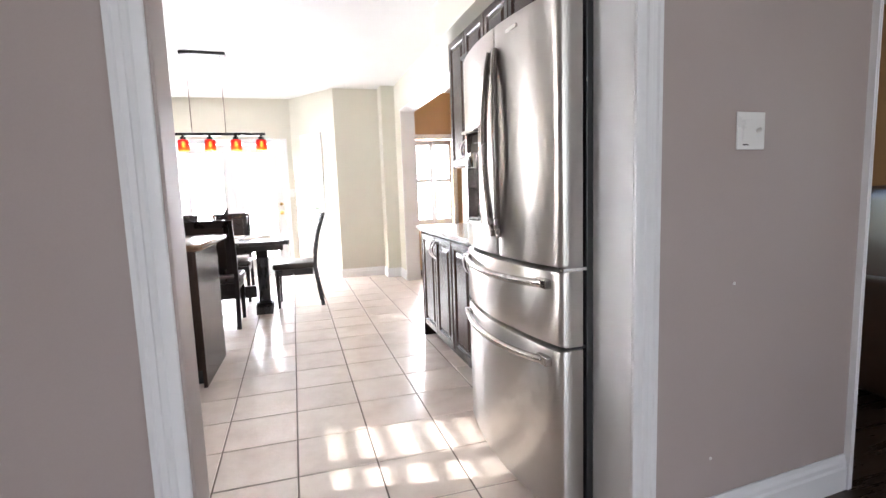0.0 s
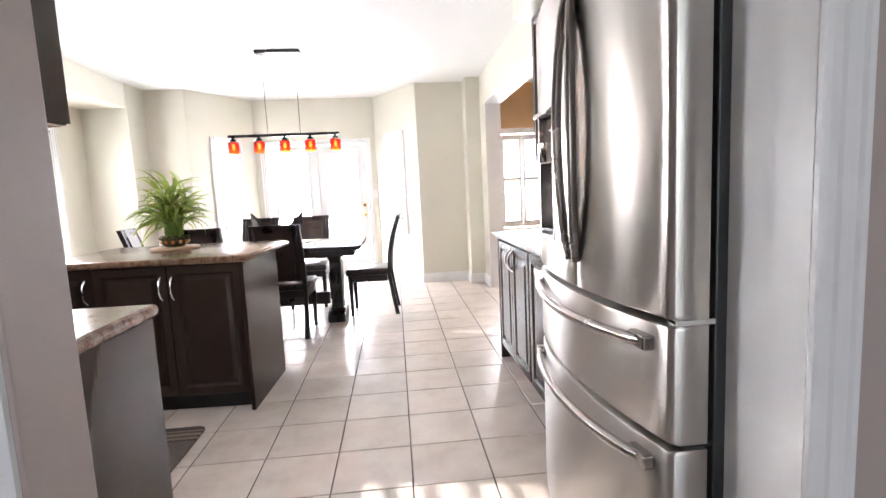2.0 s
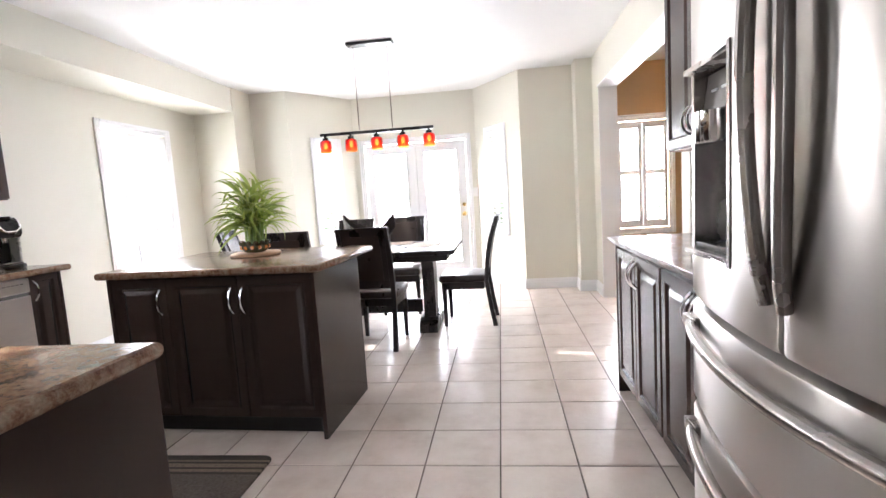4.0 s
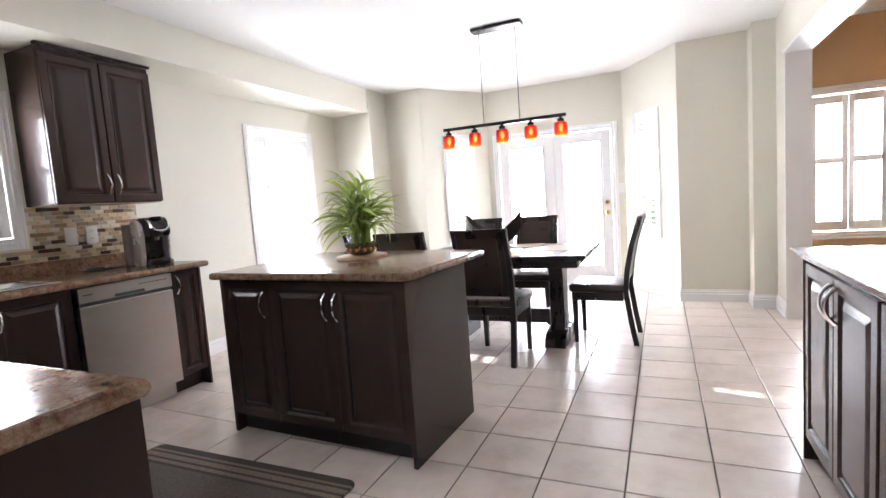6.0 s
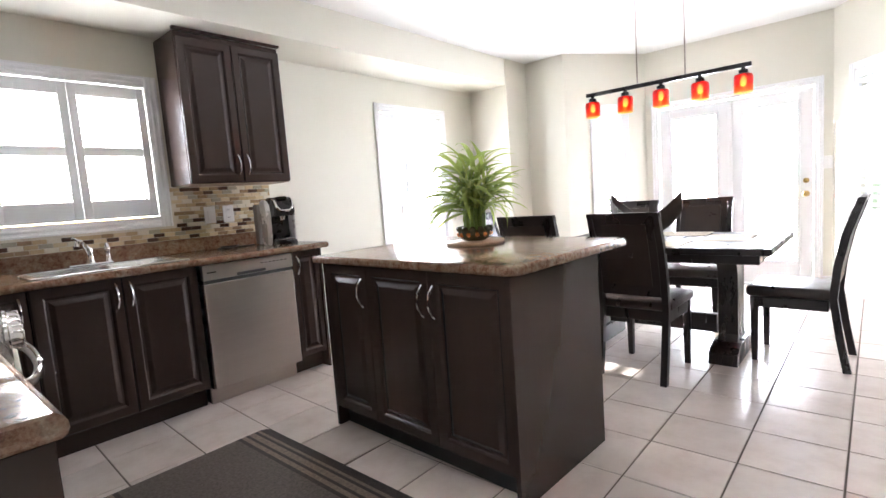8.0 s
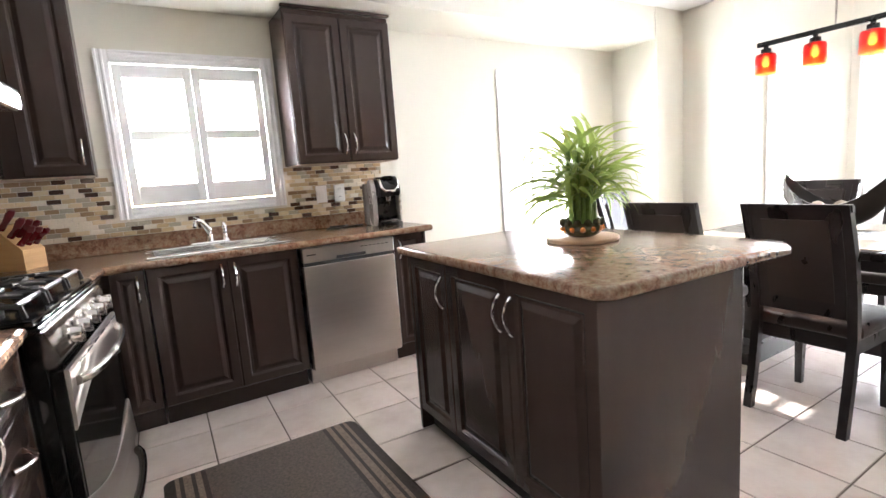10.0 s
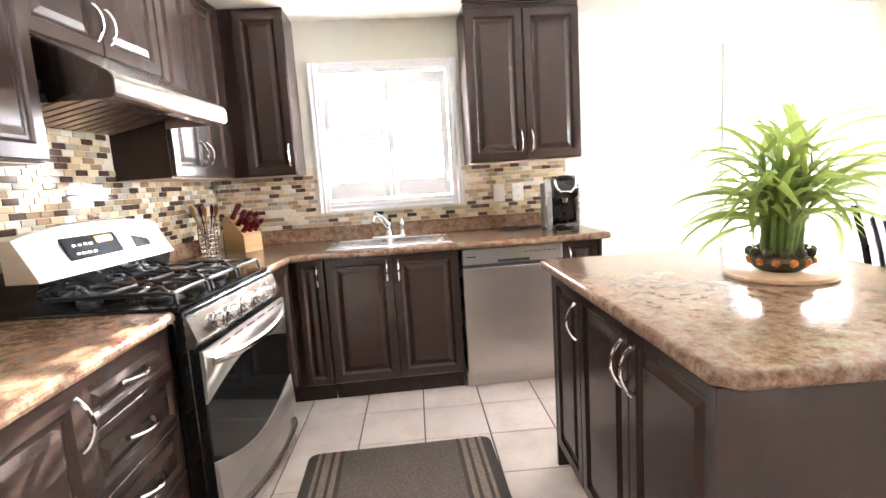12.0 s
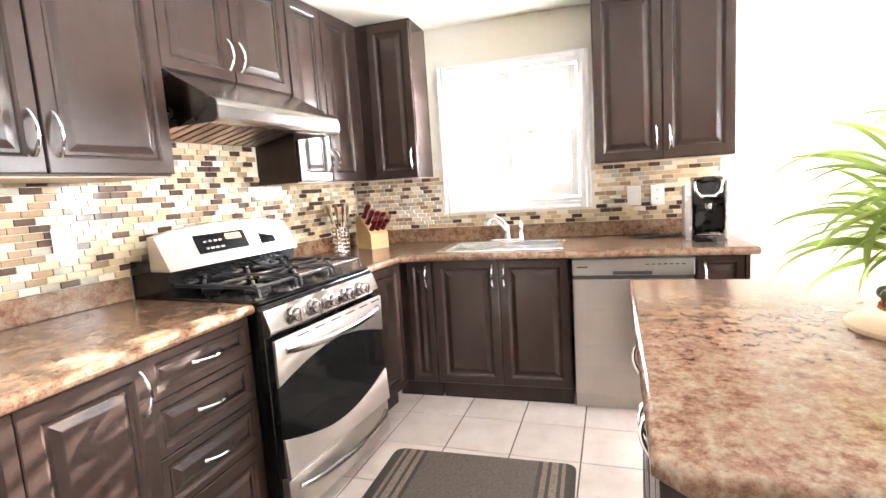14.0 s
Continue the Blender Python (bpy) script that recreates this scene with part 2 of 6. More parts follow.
def make_leaf():
    m, n, l, b = nodes_of("bamboo_leaf")
    rnd = n.new("ShaderNodeObjectInfo").outputs["Random"]
    l.new(ramp(n, l, rnd, [(0.0, (0.12, 0.18, 0.03)), (0.6, (0.26, 0.33, 0.07)), (1.0, (0.44, 0.50, 0.16))]), b.inputs["Base Color"])
    b.inputs["Roughness"].default_value = 0.35
    b.inputs["Transmission Weight"].default_value = 0.0
    tr = n.new("ShaderNodeBsdfTranslucent")
    tr.inputs[0].default_value = (0.46, 0.58, 0.14, 1)
    ms = n.new("ShaderNodeMixShader")
    ms.inputs[0].default_value = 0.4
    l.new(b.outputs[0], ms.inputs[1])
    l.new(tr.outputs[0], ms.inputs[2])
    l.new(ms.outputs[0], n["Material Output"].inputs[0])
    return m


def make_mat():
    m, n, l, b = nodes_of("grey_brown_floor_mat")
    v = coords(n, l)
    sep = n.new("ShaderNodeSeparateXYZ")
    l.new(v, sep.inputs[0])
    ab = n.new("ShaderNodeMath")
    ab.operation = "ABSOLUTE"
    l.new(sep.outputs[1], ab.inputs[0])
    g, d, t = (0.132, 0.104, 0.087), (0.052, 0.041, 0.034), (0.25, 0.19, 0.145)
    stripes = ramp(n, l, ab.outputs[0], [(0.0, g), (0.265, d), (0.285, t), (0.305, d), (0.322, t), (0.352, d), (0.37, t), (0.385, d)], True)
    fine = noise_tex(n, l, v, 75, 5, 0.75)
    mixc = n.new("ShaderNodeMix")
    mixc.data_type, mixc.blend_type = "RGBA", "MULTIPLY"
    mixc.inputs["Factor"].default_value = 0.6
    l.new(stripes, mixc.inputs["A"])
    l.new(ramp(n, l, fine, [(0.32, (0.25, 0.25, 0.25)), (0.68, (1.6, 1.6, 1.6))]), mixc.inputs["B"])
    l.new(mixc.outputs["Result"], b.inputs["Base Color"])
    b.inputs["Roughness"].default_value = 0.75
    bump(n, l, fine, 0.5, 0.003, b)
    return m


M_TILE, M_MOSAIC, M_MOSAIC_J, M_LAM = make_floor_tile(), make_mosaic(False), make_mosaic(True), make_laminate()
M_GLASS = make_glass("clear_window_glass")
M_AMBER = make_glass("red_orange_glass", (0.80, 0.035, 0.012), 0.3)
_n, _l = M_AMBER.node_tree.nodes, M_AMBER.node_tree.links
_sep = _n.new("ShaderNodeSeparateXYZ")
_l.new(coords(_n, _l, space="Generated"), _sep.inputs[0])
_l.new(ramp(_n, _l, _sep.outputs[2], [(0.0, (1.0, 0.42, 0.07)), (0.16, (0.98, 0.18, 0.025)), (0.42, (0.82, 0.04, 0.012)), (1.0, (0.62, 0.012, 0.01))]), _n["Principled BSDF"].inputs["Base Color"])
M_BULB = make_glow("warm_bulb", (1.0, 0.50, 0.12), 9)
M_LCD = make_glow("orange_clock_digits", (1.0, 0.25, 0.05), 1.5)
M_LEAF, M_MAT = make_leaf(), make_mat()

# ---- builders ----


def thing(name, label, category, at=(0, 0, 0), rz=0, group="", kind=""):
    ob = new(name)
    ob.empty_display_size = 0.05
    ob.matrix_world = pose(*at, 0, 0, rz)
    return tagged(ob, label, category, group, kind)


def part(name, bm, material, parent=None, label="", smooth=False):
    """Links a bmesh as one mesh object under a thing or a part."""
    me = bpy.data.meshes.new(name)
    bmesh.ops.recalc_face_normals(bm, faces=bm.faces)
    bm.to_mesh(me)
    bm.free()
    me.materials.append(material)
    if smooth:
        me.shade_smooth()
        me.set_sharp_from_angle(angle=radians(40))
    ob = new(name, me)
    if parent:
        ob.parent = parent
    return tagged(ob, label)


def structure(name, bm, material, label="", category="", parent=None):
    ob = part(name, bm, material, parent)
    return tagged(ob, label, category, kind="structure")


def box(bm, lo, hi, bevel=0.0, segments=2):
    lo, hi = [min(a, b) for a, b in zip(lo, hi)], [max(a, b) for a, b in zip(lo, hi)]
    vs = [bm.verts.new((x, y, z)) for x in (lo[0], hi[0]) for y in (lo[1], hi[1]) for z in (lo[2], hi[2])]
    fs = [bm.faces.new([vs[i] for i in q]) for q in ((0, 1, 3, 2), (4, 6, 7, 5), (0, 4, 5, 1), (2, 3, 7, 6), (0, 2, 6, 4), (1, 5, 7, 3))]
    if bevel:
        es = list({e for f in fs for e in f.edges})
        bmesh.ops.bevel(bm, geom=es, offset=bevel, segments=segments, affect="EDGES", profile=0.5, clamp_overlap=True)
    return bm


def boxed(lo, hi, bevel=0.0, segments=2):
    return box(bmesh.new(), lo, hi, bevel, segments)


def prism(bm, outline, z0, z1, bevel=0.0, segments=3):
    """An upright prism over a plan outline (x, y)."""
    low = [bm.verts.new((x, y, z0)) for x, y in outline]
    top = [bm.verts.new((x, y, z1)) for x, y in outline]
    k = len(outline)
    fs = [bm.faces.new(low[::-1]), bm.faces.new(top)]
    for i in range(k):
        fs.append(bm.faces.new((low[i], low[(i + 1) % k], top[(i + 1) % k], top[i])))
    if bevel:
        es = list(fs[0].edges) + list(fs[1].edges)
        bmesh.ops.bevel(bm, geom=es, offset=bevel, segments=segments, affect="EDGES", profile=0.5, clamp_overlap=True)
    return bm


def extrude_x(bm, profile, x0, x1):
    """A prism along x over a profile (y, z)."""
    a = [bm.verts.new((x0, y, z)) for y, z in profile]
    b = [bm.verts.new((x1, y, z)) for y, z in profile]
    k = len(profile)
    bm.faces.new(a)
    bm.faces.new(b[::-1])
    for i in range(k):
        bm.faces.new((a[i], b[i], b[(i + 1) % k], a[(i + 1) % k]))
    return bm


def tube(bm, pts, r, sides=8, flat=1.0):
    """A round bar along points; r is one radius or one for each point."""
    pts = [Vector(p) for p in pts]
    rs = r if isinstance(r, (list, tuple)) else [r] * len(pts)
    rings = []
    side = None
    for i, p in enumerate(pts):
        d = (pts[min(i + 1, len(pts) - 1)] - pts[max(i - 1, 0)]).normalized()
        if side is None:
            side = d.orthogonal().normalized()
        side = (side - d * side.dot(d)).normalized()
        up = d.cross(side)
        rings.append([bm.verts.new(p + (side * math.cos(a) + up * math.sin(a) * flat) * rs[i]) for a in (2 * math.pi * j / sides for j in range(sides))])
    for a, b in zip(rings, rings[1:]):
        for j in range(sides):
            bm.faces.new((a[j], a[(j + 1) % sides], b[(j + 1) % sides], b[j]))
    bm.faces.new(rings[0][::-1])
    bm.faces.new(rings[-1])
    return bm


def lathe(bm, profile, centre=(0, 0, 0), sides=24, axis="z"):
    """Turns a profile (radius, height) about an axis through centre."""
    rings = []
    for r, h in profile:
        ring = []
        for j in range(sides):
            a = 2 * math.pi * j / sides
            c, s = max(r, 1e-4) * math.cos(a), max(r, 1e-4) * math.sin(a)
            p = {"z": (c, s, h), "y": (c, h, s), "x": (h, c, s)}[axis]
            ring.append(bm.verts.new((centre[0] + p[0], centre[1] + p[1], centre[2] + p[2])))
        rings.append(ring)
    for a, b in zip(rings, rings[1:]):
        for j in range(sides):
            bm.faces.new((a[j], a[(j + 1) % sides], b[(j + 1) % sides], b[j]))
    bm.faces.new(rings[0][::-1])
    bm.faces.new(rings[-1])
    return bm


def panel(x0, x1, z0, z1, y=0.0, t=0.02, border=0.06):
    """A raised-panel front; its face looks to -y, and its back lies at y + t."""
    bm = bmesh.new()
    steps = [(0, t), (0, 0.003), (0.003, 0), (border - 0.012, 0), (border - 0.004, 0.005), (border, 0.010), (border + 0.010, 0.010), (border + 0.030, 0.002), (border + 0.034, 0.001)]
    rings = []
    for i, d in steps:
        i = min(i, (x1 - x0) / 2 - 0.004, (z1 - z0) / 2 - 0.004)
        rings.append([bm.verts.new((xx, y + d, zz)) for xx, zz in ((x0 + i, z0 + i), (x1 - i, z0 + i), (x1 - i, z1 - i), (x0 + i, z1 - i))])
    for a, b in zip(rings, rings[1:]):
        for j in range(4):
            bm.faces.new((a[j], a[(j + 1) % 4], b[(j + 1) % 4], b[j]))
    bm.faces.new(rings[0])
    bm.faces.new(rings[-1])
    return bm


def arch_handle(parent, at, length=0.125, across=False, out=0.032):
    """A bowed chrome pull with two feet, on a front that looks to -y."""
    bm = bmesh.new()
    pts, rs = [], []
    for i in range(13):
        u = i / 12
        along, d = (u - 0.5) * length, -out * math.sin(math.pi * u) ** 0.75 - 0.002
        pts.append((at[0] + along, at[1] + d, at[2]) if across else (at[0], at[1] + d, at[2] + along))
        rs.append(0.0075 - 0.0025 * math.sin(math.pi * u))
    tube(bm, pts, rs, 8)
    return part("handle", bm, M_CHROME, parent, "bowed chrome handle", True)


def cabinet(name, label, category, at, rz, w, d, z0, z1, fronts, group="", toe=0.0, ends=(), underside=None):
    """A cabinet box with its fronts. Local x to the right, front at y 0, body behind it. fronts: (x0, x1, z0, z1, handle)."""
    ob = thing(name, label, category, at, rz, group)
    lo_x, hi_x = max([b for a, b in ends if a <= 0.001], default=0) + 0.0005, min([a for a, b in ends if a > 0.01], default=w) - 0.0005
    part("body", boxed((lo_x, 0.021, z0 + toe), (hi_x, d, z1 - 0.0005), 0.002, 1), M_WOOD, ob)
    if toe:
        part("toe_kick", boxed((lo_x + 0.002, 0.085, z0), (hi_x - 0.002, d - 0.02, z0 + toe - 0.001)), M_WOOD, ob)
    for a, b in ends:
        part("end_panel", boxed((a, -0.004, z0), (b, d, z1), 0.0015, 1), M_WOOD, ob)
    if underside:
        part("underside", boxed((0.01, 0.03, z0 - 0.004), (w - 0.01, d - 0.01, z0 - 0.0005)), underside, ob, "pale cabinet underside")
    for x0, x1, a, b, h in fronts:
        drawer = h == "h"
        border = 0.036 if (b - a) < 0.22 else (0.045 if x1 - x0 < 0.26 else 0.058)
        dr = part("drawer_front" if drawer else "door", panel(x0 + 0.0015, x1 - 0.0015, a + 0.0015, b - 0.0015, 0, 0.02, border), M_WOOD, ob)
        if drawer:
            arch_handle(dr, ((x0 + x1) / 2, 0, (a + b) / 2), 0.12, True)
        elif h:
            hx = x0 + 0.032 if h[0] == "l" else x1 - 0.032
            hz = b - 0.095 if h[1] == "t" else a + 0.115
            arch_handle(dr, (hx, 0, hz))
    return ob


# ---- structure ----
CEIL, SOFFIT = 2.61, 2.33
HALL_TURN = math.degrees(math.atan2(0.067, 1.037))   # the hall wall beside the doorway stands a little askew
WX, SY, EX = -3.12, 1.37, 1.53          # kitchen faces of the west, south (in its own frame) and east walls
# the stove wall is not square to the sink wall: its run is laid out square and then turned about the counter's corner at the stove
S_TURN = -6.5
SOUTH = pose(-1.30, 2.045, 0, 0, 0, S_TURN) @ Matrix.Translation((1.30, -2.045, 0))


def south(x, y, z=0.0):
    return tuple(SOUTH @ Vector((x, y, z)))


def south_wall_y(x):
    """Where the face of the stove wall lies at x."""
    return 1.374 - 0.1139 * (x + 1.376)




def wall_run(bm, p, q, thick, z0, z1, holes=()):
    """A wall from p to q (plan), its room face on the left of p to q, thickness to the right; holes: (u0, u1, z0, z1) in metres along it."""
    p, q = Vector((*p, 0)), Vector((*q, 0))
    d = (q - p).normalized()
    n = Vector((d.y, -d.x, 0)) * thick
    length = (q - p).length
    us = sorted({0, length, *[h[0] for h in holes], *[h[1] for h in holes]})
    zs = sorted({z0, z1, *[h[2] for h in holes], *[h[3] for h in holes]})
    for u0, u1 in zip(us, us[1:]):
        run = None
        for a, b in zip(zs, zs[1:]):
            cut = any(h[0] - 1e-6 <= u0 and u1 <= h[1] + 1e-6 and h[2] - 1e-6 <= a and b <= h[3] + 1e-6 for h in holes)
            if cut:
                continue
            base = [p + d * u0, p + d * u1, p + d * u1 + n, p + d * u0 + n]
            prism(bm, [(v.x, v.y) for v in base], a, b)
    bmesh.ops.remove_doubles(bm, verts=bm.verts, dist=1e-5)
    seen = {}
    for f in bm.faces:
        key = tuple(round(c, 4) for c in f.calc_center_median())
        seen.setdefault(key, []).append(f)
    bmesh.ops.delete(bm, geom=[f for v in seen.values() if len(v) > 1 for f in v], context="FACES_ONLY")
    return bm


# west wall with the sink window and the tall window (room face looks to +x, so it runs north to south)
structure("wall_west", wall_run(bmesh.new(), (WX, 1.115), (WX, 6.64), -0.2, -0.05, CEIL,
          [(5.20 - 1.115, 6.08 - 1.115, 0.12, 2.02), (2.32 - 1.115, 3.16 - 1.115, 1.165, 2.0)]), M_WALL, "cream painted kitchen wall with two windows", "wall")
structure("wall_west_pier", boxed((WX - 0.2, 6.64, -0.05), (-2.61, 7.25, CEIL)), M_WALL, "cream wall pier beside the bay", "wall")
structure("wall_bay_shoulder", boxed((-2.608, 7.05, -0.05), (-2.13, 7.25, CEIL)), M_WALL, "cream wall beside the bay", "wall")
# bay
BAY_L0, BAY_L1, BAY_R1, BAY_R0 = (-2.13, 7.05), (-1.55, 7.90), (0.16, 7.90), (0.73, 7.05)
SIDE = Vector((0.57, -0.85, 0)).length
structure("wall_bay_west", wall_run(bmesh.new(), BAY_L0, BAY_L1, -0.14, -0.05, CEIL, [(0.36, 0.74, 0.70, 2.0)]), M_WALL, "cream angled bay wall with a narrow window", "wall")
structure("wall_bay_centre", wall_run(bmesh.new(), BAY_L1, BAY_R1, -0.14, -0.05, CEIL, [(0.135, 1.57, -0.05, 1.96)]), M_WALL, "cream wall round the garden doors", "wall")
structure("wall_bay_east", wall_run(bmesh.new(), BAY_R1, BAY_R0, -0.14, -0.05, CEIL, [(SIDE - 0.74, SIDE - 0.36, 0.70, 2.0)]), M_WALL, "cream angled bay wall with a narrow window", "wall")
structure("wall_pier_east", boxed((0.73, 7.05, -0.05), (1.345, 7.3, CEIL)), M_WALL, "cream wall pier beside the bay", "wall")
structure("wall_pier_step", boxed((1.345, 6.80, -0.05), (1.70, 7.3, CEIL)), M_WALL, "narrow cream wall pier", "wall")
# east wall: wide opening to the next room
structure("wall_east", wall_run(bmesh.new(), (EX, 6.80), (EX, 3.95), -0.15, -0.05, CEIL, [(0.40, 2.72, -0.05, 2.22)]), M_WALL, "cream wall with a wide cased opening", "wall")
structure("wall_east_kitchen", boxed((1.70, 1.40, -0.05), (1.85, 3.95, CEIL)), M_WALL, "cream wall behind the fridge", "wall")
# south wall with the doorway to the hall
bm = bmesh.new()
prism(bm, [(WX, south_wall_y(WX)), (WX, 1.175), (-0.142, 1.175), (-0.142, 1.31), (-0.29, 1.31), (-0.29, south_wall_y(-0.29))], -0.05, CEIL)
structure("wall_south", bm, M_WALL, "cream wall behind the stove", "wall")
structure("wall_south_header", boxed((-0.142, 1.176, 2.1205), (1.07, 1.31, CEIL)), M_WALL, "cream wall above the doorway", "wall")
bm = bmesh.new()
prism(bm, [(1.07, 1.21), (2.107, 1.277), (2.107, 1.388), (1.07, 1.388)], -0.05, CEIL)
structure("wall_south_east", bm, M_WALL, "cream wall between kitchen and hall", "wall")
structure("wall_hall_north_west", boxed((-1.6, 1.165, -0.05), (-0.142, 1.174, CEIL)), M_HALL, "grey beige hall wall beside the doorway", "wall")
bm = bmesh.new()
prism(bm, [(1.07, 1.20), (2.107, 1.267), (2.107, 1.276), (1.07, 1.209)], -0.05, CEIL)
structure("wall_hall_north_east", bm, M_HALL, "grey beige hall wall with a switch", "wall")
structure("wall_hall_west", boxed((-1.75, -3.0, -0.05), (-1.6, 1.174, CEIL)), M_HALL, "grey beige hall wall", "wall")
structure("wall_hall_south", wall_run(bmesh.new(), (5.0, -2.8), (-1.75, -2.8), -0.15, -0.05, CEIL, [(3.2, 5.0, 0.6, 2.3)]), M_HALL, "grey beige hall wall with an added, unseen window", "wall")
structure("wall_living_east", wall_run(bmesh.new(), (5.0, -3.0), (5.0, 7.6), 0.15, -0.05, CEIL, [(3.6, 5.2, 0.5, 2.2)]), M_TAN, "tan wall of the living room", "wall")
structure("wall_living_north", boxed((1.87, 3.2, -0.05), (5.0, 3.35, CEIL)), M_TAN, "tan wall of the living room", "wall")
structure("wall_next_room_north", wall_run(bmesh.new(), (1.70, 7.2), (5.0, 7.2), -0.2, -0.05, CEIL, [(0.16, 0.76, 0.66, 1.94)]), M_TAN, "tan wall with a shuttered window", "wall")
structure("wall_next_room_face", boxed((1.684, 6.42, -0.05), (1.696, 7.2, CEIL)), M_TAN, "tan wall face in the next room", "wall")
# floors and ceilings
structure("floor", boxed((WX - 0.3, 1.0, -0.06), (1.86, 8.05, -0.004)), M_GROUT, "beige ceramic tile floor with brown grout", "floor")
structure("floor_hall", boxed((-1.75, -3.0, -0.06), (1.86, 1.0, -0.004)), M_GROUT, "beige ceramic tile floor of the hall", "floor")
structure("floor_living", boxed((1.862, -3.0, -0.06), (5.1, 7.5, -0.002)), M_DARKFLOOR, "dark wood floor of the next rooms", "floor")
structure("ceiling", boxed((WX - 0.3, -3.0, CEIL), (5.2, 8.1, CEIL + 0.12)), M_CEIL, "white painted ceiling", "ceiling")
bm = bmesh.new()
prism(bm, [(WX, 1.58), (-0.28, 1.312), (1.70, 1.39), (1.70, 3.95), (1.27, 3.95), (1.27, 1.92), (-0.9, 1.90), (-2.62, 2.01), (-2.62, 6.64), (WX, 6.64)], SOFFIT, CEIL - 0.001)
structure("soffit", bm, M_WALL, "cream painted bulkhead above the cabinets", "soffit")
# outside
structure("ground", boxed((-60, -60, -0.5), (60, 70, -0.35)), M_GROUND, "garden lawn outside", "ground")
structure("deck", boxed((-3.0, 8.06, -0.3), (2.5, 11.0, -0.08)), M_DECK, "weathered wooden deck outside the doors", "deck")

# trim: baseboards, casings
def baseboard(p, q, h=0.125, t=0.016):
    """A moulded skirting along a wall face from p to q, the room on the left."""
    bm = bmesh.new()
    p, q = Vector((*p, 0)), Vector((*q, 0))
    d = (q - p).normalized()
    n = Vector((-d.y, d.x, 0))
    prof = [(0, 0), (t, 0), (t, h * 0.62), (t * 0.75, h * 0.68), (t * 0.8, h * 0.8), (t * 0.45, h * 0.9), (t * 0.4, h), (0, h)]
    a = [bm.verts.new(p + n * y + Vector((0, 0, z))) for y, z in prof]
    b = [bm.verts.new(q + n * y + Vector((0, 0, z))) for y, z in prof]
    bm.faces.new(a), bm.faces.new(b[::-1])
    for i in range(len(prof)):
        bm.faces.new((a[i], b[i], b[(i + 1) % len(prof)], a[(i + 1) % len(prof)]))
    structure("baseboard", bm, M_TRIM, "white moulded baseboard", "baseboard")


for p, q in (((-3.119, 6.639), (-3.119, 4.02)), ((-2.609, 7.04), (-2.609, 6.64)), ((-2.13, 7.049), (-2.61, 7.049)), ((-1.55, 7.898), (-2.13, 7.049)),
             ((0.16, 7.899), (0.085, 7.899)), ((0.729, 7.05), (0.159, 7.899)), ((1.343, 7.048), (0.715, 7.048)), ((1.344, 6.8), (1.344, 7.03)), ((1.53, 6.799), (1.33, 6.799)),
             ((1.529, 6.42), (1.529, 6.8)), ((1.15, 1.2042), (2.064, 1.2632)), ((-1.58, 1.163), (-0.215, 1.163))):
    if p[1] < 1.4 and q[1] < 1.4:
        p, q = q, p
    baseboard(p, q, 0.14 if p[1] < 1.4 else 0.125)


def casing_profile(outer, inner, t):
    """Section of a fluted casing from its thick outer edge to its thin inner edge."""
    steps = ((0.0, 0.0), (0.0, t + 0.006), (0.16, t + 0.007), (0.22, t + 0.001), (0.40, t), (0.46, t + 0.004), (0.60, t + 0.004), (0.66, t - 0.001), (0.86, t - 0.002), (0.95, t - 0.004), (1.0, t - 0.006), (1.0, 0.0))
    return [(outer + (inner - outer) * u, -d) for u, d in steps]


def casing(name, label, at, rz, w, z0, z1, width=0.07, t=0.008, sill=True, right=True):
    """White moulded casing round an opening; local x along the wall, wall face at y 0, the room at -y. w, z0, z1: the opening."""
    ob = thing(name, label, "window" if sill else "door frame", at, rz, kind="structure")
    def member(a, b):
        if b[0] - a[0] < width * 1.2:
            outer, inner = (a[0], b[0]) if b[0] <= 0.001 else (b[0], a[0])
            bm = prism(bmesh.new(), casing_profile(outer, inner, t), a[1], b[1])
        else:
            outer, inner = (b[1], a[1]) if a[1] >= z1 - 0.001 else (a[1], b[1])
            bm = extrude_x(bmesh.new(), [(y, z) for z, y in casing_profile(outer, inner, t)], a[0], b[0])
        part("casing", bm, M_TRIM, ob)
    member((-width, z0 if not sill else z0 - width), (0, z1 + width))
    if right:
        member((w, z0 if not sill else z0 - width), (w + width, z1 + width))
    member((0.001, z1), (w - 0.001, z1 + width))
    if sill:
        member((0.001, z0 - width), (w - 0.001, z0))
    return ob


